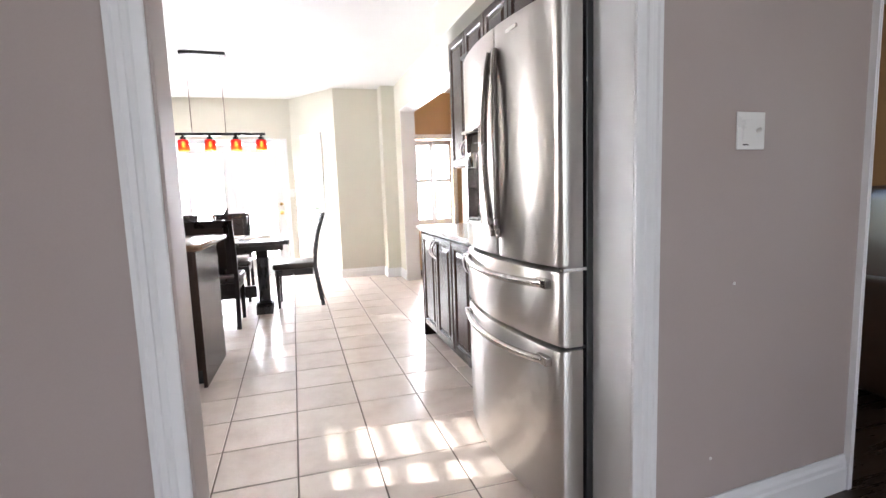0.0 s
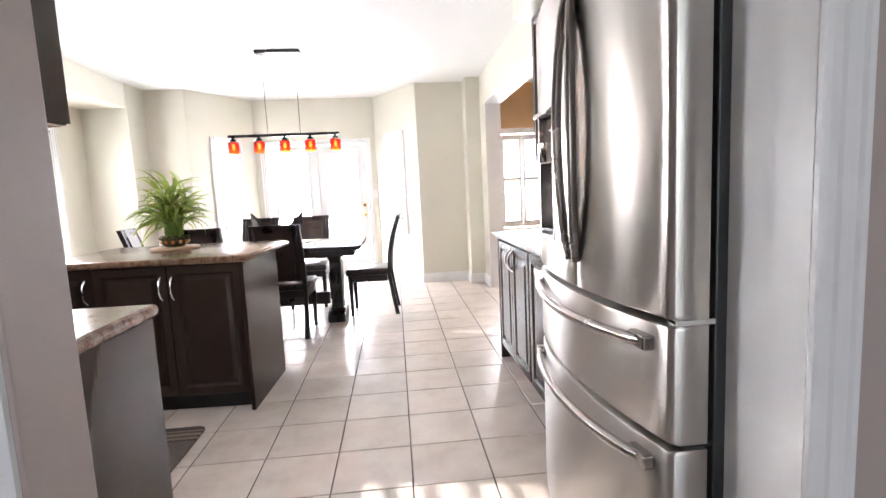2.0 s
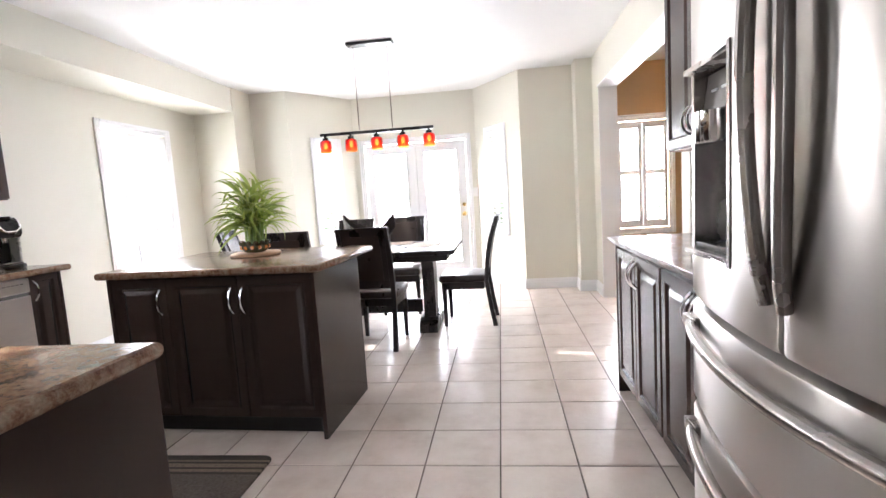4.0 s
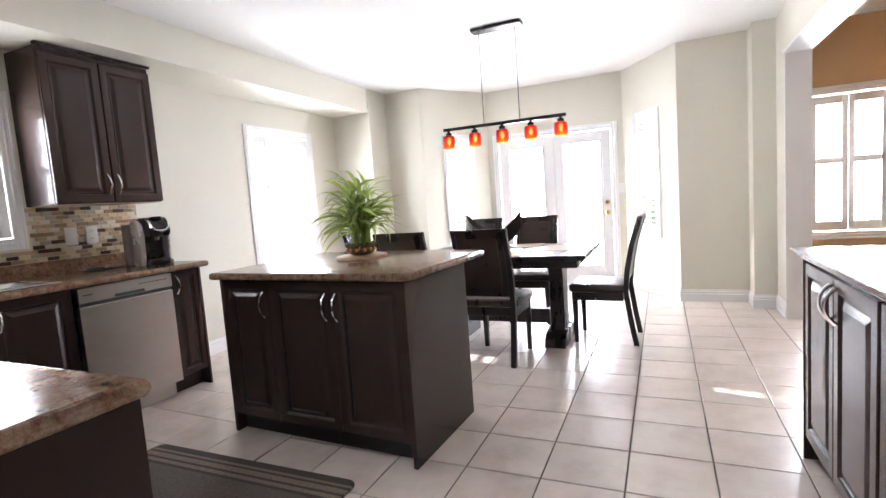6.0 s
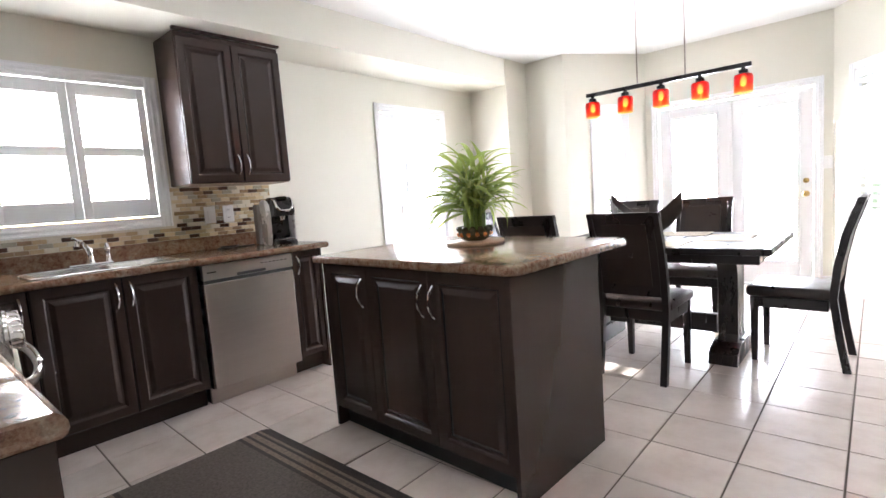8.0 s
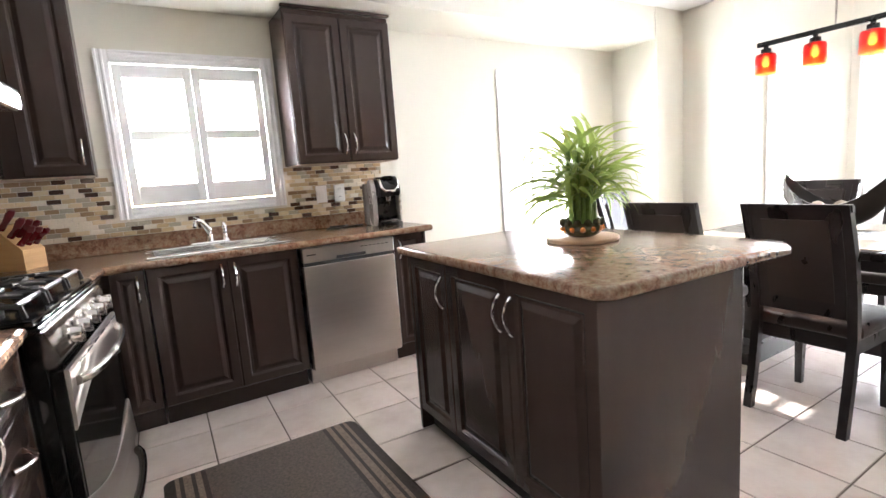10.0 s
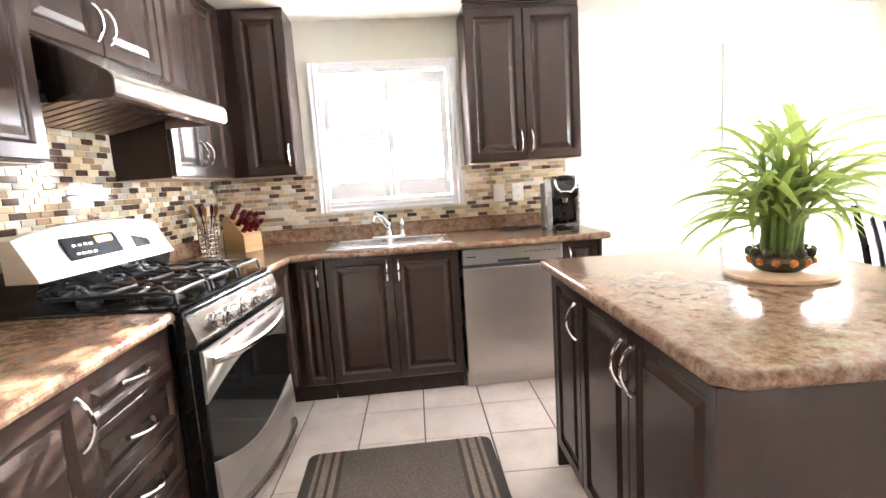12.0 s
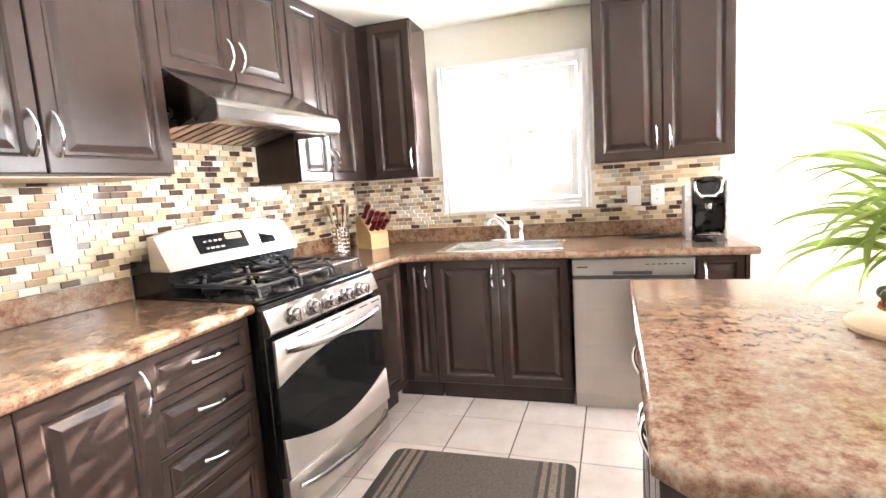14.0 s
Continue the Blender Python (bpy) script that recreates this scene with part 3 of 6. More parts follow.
def shutter_panel(parent, x0, x1, z0, z1, y, tilt, rails=(), pitch=0.060, stile=0.045, slat=0.058, low=0.085, high=0.075):
    """One hinged plantation shutter panel with its louvres."""
    bm = bmesh.new()
    cuts = [z0, *rails, z1]
    box(bm, (x0, y, z0), (x0 + stile, y + 0.028, z1), 0.002, 1)
    box(bm, (x1 - stile, y, z0), (x1, y + 0.028, z1), 0.002, 1)
    for i, z in enumerate(cuts):
        h = low if i == 0 else (high if i == len(cuts) - 1 else 0.056)
        a = z if i == 0 else (z - h if i == len(cuts) - 1 else z - h / 2)
        box(bm, (x0 + stile + 0.0005, y + 0.001, a), (x1 - stile - 0.0005, y + 0.027, a + h), 0.002, 1)
    fr = part("shutter_panel", bm, M_TRIM, parent, "white shutter panel")
    tilts = tilt if isinstance(tilt, tuple) else (tilt,) * len(cuts)
    for a, b, tilt in zip(cuts, cuts[1:], tilts):
        za, zb = a + (low if a == z0 else 0.028) + 0.004, b - (high if b == z1 else 0.028) - 0.004
        k = max(1, int((zb - za) / pitch))
        for i in range(k):
            zc = za + (i + 0.5) * (zb - za) / k
            c, s = math.cos(radians(tilt)) * slat / 2, math.sin(radians(tilt)) * slat / 2
            lm = bmesh.new()
            yc = y + 0.014
            extrude_x(lm, [(yc - c, zc - s), (yc, zc - 0.004), (yc + c, zc + s), (yc, zc + 0.004)], x0 + stile + 0.002, x1 - stile - 0.002)
            part("louvre", lm, M_TRIM, fr)
    return fr


def glazing(parent, x0, x1, z0, z1, y, mid=()):
    """A white sash with a real pane behind the shutters."""
    bm = bmesh.new()
    f = 0.035
    for a, b in (((x0, z0), (x0 + f, z1)), ((x1 - f, z0), (x1, z1)), ((x0 + f, z0), (x1 - f, z0 + f)), ((x0 + f, z1 - f), (x1 - f, z1)), *[((x0 + f, m - 0.015), (x1 - f, m + 0.015)) for m in mid]):
        box(bm, (a[0], y, a[1]), (b[0], y + 0.04, b[1]), 0.002, 1)
    part("window_frame", bm, M_TRIM, parent)
    p = part("pane", boxed((x0 + f, y + 0.018, z0 + f), (x1 - f, y + 0.022, z1 - f)), M_GLASS, parent, "clear glass pane")
    p.visible_shadow = False


# sink window
win = casing("window_1", "white sink window with half-open plantation shutters", (WX, 2.32, 0), 90, 0.84, 1.165, 2.0)
shutter_panel(win, 0.007, 0.418, 1.173, 1.992, 0.0, (-22, -12), (1.585,), low=0.115)
shutter_panel(win, 0.421, 0.832, 1.173, 1.992, 0.0, (-22, -12), (1.585,), low=0.115)
glazing(win, 0.005, 0.835, 1.17, 1.995, 0.13)
# tall west window
win = casing("window_2", "tall white window with plantation shutters", (WX, 5.20, 0), 90, 0.88, 0.12, 2.02)
shutter_panel(win, 0.003, 0.235, 0.14, 2.0, 0.0, -5, (1.05,))
shutter_panel(win, 0.285, 0.877, 0.14, 2.0, 0.0, -28, (1.05,))
glazing(win, 0.005, 0.875, 0.125, 2.015, 0.13)
# bay side windows
ang = math.degrees(math.atan2(0.85, 0.58))
win = casing("window_3", "narrow white bay window with shutters", (BAY_L0[0] + 0.36 * 0.58 / 1.029, BAY_L0[1] + 0.36 * 0.85 / 1.029, 0), ang, 0.38, 0.70, 2.0, 0.055)
shutter_panel(win, 0.003, 0.377, 0.703, 1.997, -0.002, -38, (1.35,))
glazing(win, 0.004, 0.376, 0.705, 1.995, 0.09)
ang2 = math.degrees(math.atan2(-0.85, 0.57))
u = (SIDE - 0.74) / SIDE
win = casing("window_4", "narrow white bay window with shutters", (BAY_R1[0] + 0.57 * u, BAY_R1[1] - 0.85 * u, 0), ang2, 0.38, 0.70, 2.0, 0.055)
shutter_panel(win, 0.003, 0.377, 0.703, 1.997, -0.002, -38, (1.35,))
glazing(win, 0.004, 0.376, 0.705, 1.995, 0.09)
# next room window
win = casing("window_5", "white shuttered window on the tan wall", (1.86, 7.2, 0), 0, 0.60, 0.66, 1.94)
shutter_panel(win, 0.01, 0.298, 0.675, 1.925, 0.0, 10, (1.33,))
shutter_panel(win, 0.302, 0.59, 0.675, 1.925, 0.0, 10, (1.33,))
glazing(win, 0.005, 0.595, 0.665, 1.935, 0.13)
# unseen window, added behind the start of the walk to light the hall
win = casing("window_6", "white hall window, unseen, added to let light in", (1.8, -2.8, 0), 180, 1.8, 0.6, 2.3)
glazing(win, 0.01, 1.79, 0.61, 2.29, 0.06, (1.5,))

# unseen living room window, added so that its lamp lights the sofa's side
win = casing("window_7", "white living room window, unseen, added to light the room", (5.0, 2.2, 0), -90, 1.6, 0.5, 2.2)
glazing(win, 0.01, 1.59, 0.51, 2.19, 0.06, (1.4,))

# garden doors
fd = casing("door_1", "white glazed double garden doors in a moulded frame", (-1.415, 7.90, 0), 0, 1.435, 0.0, 1.96, sill=False)
for i, (a, b) in enumerate(((0.012, 0.712), (0.722, 1.423))):
    bm = bmesh.new()
    s, bot = 0.105, 0.24
    box(bm, (a, 0.03, 0.02), (a + s, 0.075, 1.945), 0.003, 1)
    box(bm, (b - s, 0.03, 0.02), (b, 0.075, 1.945), 0.003, 1)
    box(bm, (a + s, 0.031, 0.02), (b - s, 0.074, bot), 0.003, 1)
    box(bm, (a + s, 0.031, 1.945 - s), (b - s, 0.074, 1.945), 0.003, 1)
    for c, d in (((a + s - 0.005, bot - 0.005), (a + s + 0.025, 1.945 - s + 0.005)), ((b - s - 0.025, bot - 0.005), (b - s + 0.005, 1.945 - s + 0.005)),
                 ((a + s + 0.026, bot - 0.005), (b - s - 0.026, bot + 0.025)), ((a + s + 0.026, 1.945 - s - 0.025), (b - s - 0.026, 1.945 - s + 0.005))):
        box(bm, (c[0], 0.018, c[1]), (d[0], 0.035, d[1]), 0.004, 1)
    leaf = part("door_leaf", bm, M_TRIM, fd)
    p = part("pane", boxed((a + s + 0.001, 0.05, bot + 0.001), (b - s - 0.001, 0.056, 1.944 - s)), M_GLASS, leaf, "clear glass pane")
    p.visible_shadow = False
    if i == 1:
        bm = bmesh.new()
        lathe(bm, [(0.03, 0.03), (0.03, 0.022), (0.012, 0.018), (0.012, 0.0), (0.024, -0.01), (0.028, -0.025), (0.02, -0.04), (0.0, -0.043)], (b - 0.055, 0, 0.93), 16, "y")
        part("door_knob", bm, M_BRASS, leaf, "round brass door knob", True)
        bm = bmesh.new()
        lathe(bm, [(0.026, 0.03), (0.026, 0.018), (0.02, 0.008), (0.0, 0.006)], (b - 0.055, 0, 1.06), 16, "y")
        part("dead_bolt", bm, M_BRASS, leaf, "brass dead bolt", True)
part("astragal", boxed((0.70, 0.008, 0.02), (0.734, 0.029, 1.945), 0.003, 1), M_TRIM, fd)
part("threshold", boxed((0.002, -0.03, 0.001), (1.433, 0.1, 0.018), 0.003, 1), M_TRIM, fd)
# deck railing outside
rail = thing("deck_railing", "pale wooden deck railing with balusters", "railing", (-3, 10.9, -0.08))
part("top_rail", boxed((0, -0.03, 0.9), (5.5, 0.04, 0.94)), M_DECK, rail)
bal = boxed((-0.018, -0.018, 0.0), (0.018, 0.018, 0.9))
b0 = part("baluster", bal, M_DECK, rail)
for i in range(1, 44):
    o = b0.copy()
    o.location = (i * 0.125, 0, 0)
    scene.collection.objects.link(o)

# doorway between hall and kitchen
dw = casing("door_frame_1", "white cased doorway between hall and kitchen", (-0.142, 1.165, 0), 0, 1.212, 0.0, 2.12, 0.07, 0.016, sill=False, right=False)
part("jamb", boxed((-0.004, 0.001, 0.0), (0.007, 0.1465, 2.12), 0.004, 2), M_HALL, dw, "grey beige painted return of the doorway")
part("jamb", boxed((1.199, 0.036, 0.0), (1.2115, 0.238, 2.12)), M_TRIM, dw)
part("head_jamb", boxed((0.008, 0.001, 2.108), (1.198, 0.1465, 2.121)), M_TRIM, dw)
cs = prism(bmesh.new(), casing_profile(0.08, 0.0, 0.016), 0.0, 2.19)
cs = part("casing", cs, M_TRIM, dw)
cs.matrix_local = pose(1.199, 0.034, 0, 0, 0, HALL_TURN)
dw = casing("door_frame_2", "white cased opening to the living room", (2.107, 1.2665, 0), HALL_TURN, 1.3, 0.0, 2.12, 0.04, 0.016, sill=False)
part("jamb", boxed((-0.003, 0.0, 0.0), (0.01, 0.20, 2.12)), M_TRIM, dw)
# lining of the wide opening to the next room
structure("trim_opening_east", boxed((1.50, 4.081, 2.208), (1.705, 6.39, 2.223)), M_TRIM, "white lining of the wide opening", "trim")
structure("trim_opening_post", boxed((1.515, 6.385, -0.05), (1.70, 6.405, 2.207)), M_TRIM, "white lining of the wide opening", "trim")

# ---- kitchen cabinets ----
TOP, SLAB = 0.905, 0.04
BASE_TOP = TOP - SLAB
M_BUFFET = surface("dark_brown_laminate", (0.085, 0.055, 0.045), (0.14, 0.095, 0.08), 0.2, scale=10, grain=90, relief=0.02)
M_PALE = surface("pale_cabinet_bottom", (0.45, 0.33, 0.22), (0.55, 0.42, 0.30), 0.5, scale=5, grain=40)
BASES, UPPERS = "espresso base cabinets", "espresso wall cabinets"
WF, SF, EF = -2.50, 2.02, 1.10            # front planes of the west, south and east base cabinets
WU, SU, EU = -2.79, 1.665, 1.36            # front planes of the wall cabinets

cabinet("base_cabinet", "dark espresso base cabinet under the stove-side counter", "cabinet", (-0.36, SF, 0), 180, 0.485, 0.64, 0, BASE_TOP,
        [(0.022, 0.14, 0.125, 0.862, ""), (0.14, 0.482, 0.125, 0.862, "rt")], BASES, 0.115, [(0, 0.02)])
cabinet("drawer_cabinet", "dark espresso cabinet with four drawers beside the stove", "cabinet", (-0.832, SF, 0), 180, 0.445, 0.64, 0, BASE_TOP,
        [(0.003, 0.442, a, b, "h") for a, b in ((0.125, 0.378), (0.378, 0.552), (0.552, 0.724), (0.724, 0.862))], BASES, 0.115)
cabinet("base_cabinet", "dark espresso corner base cabinet beside the stove", "cabinet", south(-2.054, SF), 180 + S_TURN, 0.41, SF - SY, 0, BASE_TOP,
        [(0.004, 0.39, 0.125, 0.862, "")], BASES, 0.115)
cabinet("base_cabinet", "narrow dark espresso base cabinet in the corner", "cabinet", (WF, 2.04, 0), 90, 0.285, WF - WX, 0, BASE_TOP,
        [(0.13, 0.282, 0.125, 0.86, "rt")], BASES, 0.115)
cabinet("sink_cabinet", "dark espresso two-door cabinet under the sink", "cabinet", (WF, 2.328, 0), 90, 0.774, WF - WX, 0, BASE_TOP,
        [(0.003, 0.386, 0.125, 0.862, "rt"), (0.388, 0.771, 0.125, 0.862, "lt")], BASES, 0.115)
cabinet("base_cabinet", "narrow dark espresso end cabinet beside the dishwasher", "cabinet", (WF, 3.722, 0), 90, 0.235, WF - WX, 0, BASE_TOP,
        [(0.003, 0.215, 0.125, 0.862, "lt")], BASES, 0.115, [(0.217, 0.236)])
# wall cabinets
cabinet("wall_cabinet", "two-door espresso wall cabinet above the coffee machine", "cabinet", (WU, 3.25, 0), 90, 0.715, WU - WX, 1.355, 2.305,
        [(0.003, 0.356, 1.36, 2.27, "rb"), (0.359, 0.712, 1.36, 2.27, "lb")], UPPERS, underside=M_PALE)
cabinet("wall_cabinet", "espresso corner wall cabinet beside the sink window", "cabinet", (WU - 0.02, 1.70, 0), 90, 0.48, WU - 0.02 - WX, 1.355, 2.329,
        [(0.19, 0.477, 1.36, 2.31, "rb")], UPPERS, underside=M_PALE)
cabinet("wall_cabinet", "two-door espresso wall cabinet next to the range hood", "cabinet", south(-2.093, SU), 180 + S_TURN, 0.69, SU - SY, 1.355, 2.329,
        [(0.003, 0.29, 1.36, 2.31, "rb"), (0.293, 0.585, 1.36, 2.31, "lb")], UPPERS, underside=M_PALE)
cabinet("wall_cabinet", "short two-door espresso cabinet above the range hood", "cabinet", south(-1.337, SU), 180 + S_TURN, 0.754, SU - SY, 1.80, 2.329,
        [(0.003, 0.376, 1.805, 2.31, "rb"), (0.379, 0.751, 1.805, 2.31, "lb")], UPPERS)
cabinet("wall_cabinet", "two-door espresso wall cabinet above the stove-side counter", "cabinet", (-0.325, 1.70, 0), 178, 1.0, 0.33, 1.39, 2.329,
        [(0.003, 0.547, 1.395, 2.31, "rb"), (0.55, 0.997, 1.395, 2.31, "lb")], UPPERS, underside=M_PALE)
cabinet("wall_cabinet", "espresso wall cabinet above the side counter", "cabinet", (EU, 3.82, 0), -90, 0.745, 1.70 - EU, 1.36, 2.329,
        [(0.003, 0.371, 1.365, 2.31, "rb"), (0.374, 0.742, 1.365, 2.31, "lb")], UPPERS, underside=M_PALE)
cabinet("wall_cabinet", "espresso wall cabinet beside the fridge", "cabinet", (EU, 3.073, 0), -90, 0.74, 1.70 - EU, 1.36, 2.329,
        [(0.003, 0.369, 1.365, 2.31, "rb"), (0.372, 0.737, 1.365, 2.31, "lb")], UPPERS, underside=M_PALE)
cabinet("wall_cabinet", "short espresso cabinet above the fridge", "cabinet", (EU - 0.06, 2.33, 0), -90, 1.0, 1.70 - EU + 0.06, 1.83, 2.329,
        [(0.003, 0.497, 1.835, 2.31, "rb"), (0.50, 0.997, 1.835, 2.31, "lb")], UPPERS)
cr = bmesh.new()
extrude_x(cr, [(0.02, 0), (-0.002, 0), (-0.007, 0.006), (-0.009, 0.010), (-0.009, 0.014), (0.02, 0.014)], -0.004, 0.724)
crown = tagged(part("crown_moulding", cr, M_WOOD), "narrow espresso crown moulding on the wall cabinet", "moulding")
crown.matrix_world = pose(WU, 3.247, 2.306, 0, 0, 90)
# side counter units
for y0, w in ((3.88, 0.78), (3.098, 0.765)):
    cabinet("side_cabinet", "two-door dark espresso side cabinet under the side counter", "cabinet", (EF, y0, 0), -90, w, 1.70 - EF, 0, BASE_TOP,
            [(0.014, w / 2 - 0.001, 0.105, 0.85, "rt"), (w / 2 + 0.001, w - 0.003, 0.105, 0.85, "lt")], "side counter cabinets", 0.1, [(0, 0.012)] if y0 > 3.5 else ())


def nosed_slab(pieces, noses, z0=BASE_TOP + 0.001, z1=TOP):
    """A worktop of flat pieces with a rolled front edge."""
    bm = bmesh.new()
    for p in pieces:
        prism(bm, p, z0, z1)
    bmesh.ops.remove_doubles(bm, verts=bm.verts, dist=1e-5)
    r = (z1 - z0) / 2
    for line in noses:
        tube(bm, [(x, y, z0 + r) for x, y in line], r * 0.999, 12)
    return bm


WN, SN = -2.455, 2.025
sx0, sx1, sy0, sy1 = -3.0, -2.53, 2.36, 3.06
ct = thing("countertop", "brown granite-look laminate worktop round the sink corner", "countertop", (WX, SY, 0))
off = lambda pts: [(p[0] - WX, p[1] - SY) for p in pts]
yc = south_wall_y(WX) + 0.004
nose_a, nose_b = south(-2.055, SN)[:2], south(-2.43, SN)[:2]
pcs = [[(WX + 0.002, yc), south(-2.055, SY + 0.003), nose_a, nose_b, (WN, 2.24), (WX + 0.002, 2.24)],
       [(WX + 0.002, 2.24), (WN, 2.24), (WN, sy0), (WX + 0.002, sy0)], [(WX + 0.002, sy0), (sx0, sy0), (sx0, sy1), (WX + 0.002, sy1)],
       [(sx1, sy0), (WN, sy0), (WN, sy1), (sx1, sy1)], [(WX + 0.002, sy1), (WN, sy1), (WN, 3.98), (WX + 0.002, 3.98)]]
part("slab", nosed_slab([off(p) for p in pcs], [off([nose_a, nose_b, (WN, 2.24), (WN, 3.98), (WX + 0.03, 3.98)])]), M_LAM, ct)
part("upstand", boxed((0.002, yc - SY + 0.02, TOP), (0.022, 3.98 - SY, TOP + 0.095), 0.004), M_LAM, ct)
up_ = part("upstand", boxed((-3.03, SY + 0.002, TOP), (-2.055, SY + 0.022, TOP + 0.095), 0.004), M_LAM, ct)
up_.matrix_local = Matrix.Translation((-WX, -SY, 0)) @ SOUTH
ct = thing("countertop", "brown granite-look laminate worktop beside the stove", "countertop", (WX, SY, 0))
part("slab", nosed_slab([off([south(-1.287, SY + 0.003), (-0.36, south_wall_y(-0.36) + 0.003), (-0.36, SN), (-1.285, SN)])], [off([(-1.285, SN), (-0.36, SN), (-0.36, south_wall_y(-0.36) + 0.03)])]), M_LAM, ct)
up_ = part("upstand", boxed((-1.287, SY + 0.002, TOP), (-0.27, SY + 0.022, TOP + 0.095), 0.004), M_LAM, ct)
up_.matrix_local = Matrix.Translation((-WX, -SY, 0)) @ SOUTH
ct = thing("side_countertop", "dark brown moulded side counter top", "countertop", (EF, 3.88, 0))
bm = bmesh.new()
for z0, z1, o in ((BASE_TOP + 0.001, BASE_TOP + 0.014, 0.012), (BASE_TOP + 0.014, TOP - 0.012, 0.022), (TOP - 0.012, TOP, 0.035)):
    box(bm, (-o, -1.545, z0), (0.595, o + 0.02, z1), 0.004)
part("slab", bm, M_BUFFET, ct)

# island
isl = thing("kitchen_island", "dark espresso kitchen island with three doors", "island", (-1.614, 3.382, 0), -2.6)
part("body", boxed((-0.028, 0.021, 0.1), (1.12, 0.60, BASE_TOP), 0.002, 1), M_WOOD, isl)
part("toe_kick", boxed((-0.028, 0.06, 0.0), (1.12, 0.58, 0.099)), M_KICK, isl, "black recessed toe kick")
part("end_panel", boxed((1.122, -0.025, 0), (1.145, 0.63, BASE_TOP), 0.002, 1), M_WOOD, isl, "plain espresso end panel")
part("end_panel", boxed((-0.052, 0.0, 0), (-0.03, 0.63, BASE_TOP), 0.002, 1), M_WOOD, isl, "plain espresso end panel")
part("back_panel", boxed((-0.028, 0.602, 0), (1.12, 0.626, BASE_TOP), 0.002, 1), M_WOOD, isl)
for x0, x1, h in ((-0.028, 0.30, "r"), (0.30, 0.71, "r"), (0.71, 1.12, "l")):
    dr = part("door", panel(x0 + 0.0015, x1 - 0.0015, 0.105, BASE_TOP - 0.004, 0, 0.02, 0.056), M_WOOD, isl)
    arch_handle(dr, (x1 - 0.032 if h == "r" else x0 + 0.032, 0, 0.735), 0.13)
it = thing("island_top", "brown granite-look laminate island top with clipped corners", "countertop", (-1.70, 3.35, 0), -2.6)
bm = bmesh.new()
prism(bm, [(0.0, 0.0), (1.222, 0.0), (1.262, 0.042), (1.265, 0.88), (1.205, 0.96), (0.0, 0.96)], BASE_TOP + 0.001, TOP, 0.014, 4)
part("slab", bm, M_LAM, it, smooth=True)

# sink and tap
sk = thing("kitchen_sink", "double-bowl stainless steel sink set in the counter", "sink", (sx0, sy0, TOP))
bm = bmesh.new()
W, L = sx1 - sx0, sy1 - sy0
box(bm, (-0.012, -0.012, 0.0005), (0.085, L + 0.012, 0.007), 0.003)
box(bm, (W - 0.03, -0.012, 0.0005), (W + 0.012, L + 0.012, 0.007), 0.003)
for a, b in ((-0.012, 0.025), (L / 2 - 0.02, L / 2 + 0.02), (L - 0.025, L + 0.012)):
    box(bm, (0.0855, a, 0.0005), (W - 0.0305, b, 0.007), 0.003)
part("rim", bm, M_SINK, sk)
for a, b in ((0.025, L / 2 - 0.02), (L / 2 + 0.02, L - 0.025)):
    bm = bmesh.new()
    x0, x1, dz = 0.085, W - 0.03, -0.17
    rings = [[(x0, a, 0.002), (x1, a, 0.002), (x1, b, 0.002), (x0, b, 0.002)]]
    for i, z in ((0.004, -0.02), (0.012, dz + 0.03), (0.03, dz + 0.006), (0.05, dz)):
        rings.append([(x0 + i, a + i, z), (x1 - i, a + i, z), (x1 - i, b - i, z), (x0 + i, b - i, z)])
    rr = [[bm.verts.new(v) for v in r] for r in rings]
    for p, q in zip(rr, rr[1:]):
        for j in range(4):
            bm.faces.new((p[j], p[(j + 1) % 4], q[(j + 1) % 4], q[j]))
    bm.faces.new(rr[-1])
    part("basin", bm, M_SINK, sk)
fc = thing("kitchen_faucet", "chrome two-piece kitchen faucet behind the sink", "faucet", (sx0 + 0.035, 2.70, TOP + 0.007))
bm = bmesh.new()
box(bm, (-0.028, -0.11, 0.0005), (0.028, 0.11, 0.012), 0.006, 3)
part("base_plate", bm, M_CHROME, fc, smooth=True)
bm = bmesh.new()
lathe(bm, [(0.026, 0.012), (0.022, 0.03), (0.019, 0.07), (0.022, 0.085), (0.018, 0.10), (0.0, 0.104)], (0, 0.0, 0))
tube(bm, [(0, 0, 0.06), (0.05, -0.03, 0.115), (0.10, -0.06, 0.145), (0.135, -0.08, 0.14), (0.15, -0.09, 0.115)], [0.014, 0.013, 0.012, 0.012, 0.013], 10)
part("spout", bm, M_CHROME, fc, smooth=True)
bm = bmesh.new()
tube(bm, [(0, 0, 0.095), (0.0, -0.03, 0.135), (0.01, -0.075, 0.165)], [0.012, 0.009, 0.007], 8)
part("lever", bm, M_CHROME, fc, smooth=True)
bm = bmesh.new()
lathe(bm, [(0.02, 0.012), (0.015, 0.03), (0.013, 0.06), (0.017, 0.085), (0.012, 0.11), (0.006, 0.12)], (0, 0.09, 0), 14)
part("side_spray", bm, M_CHROME, fc, smooth=True)

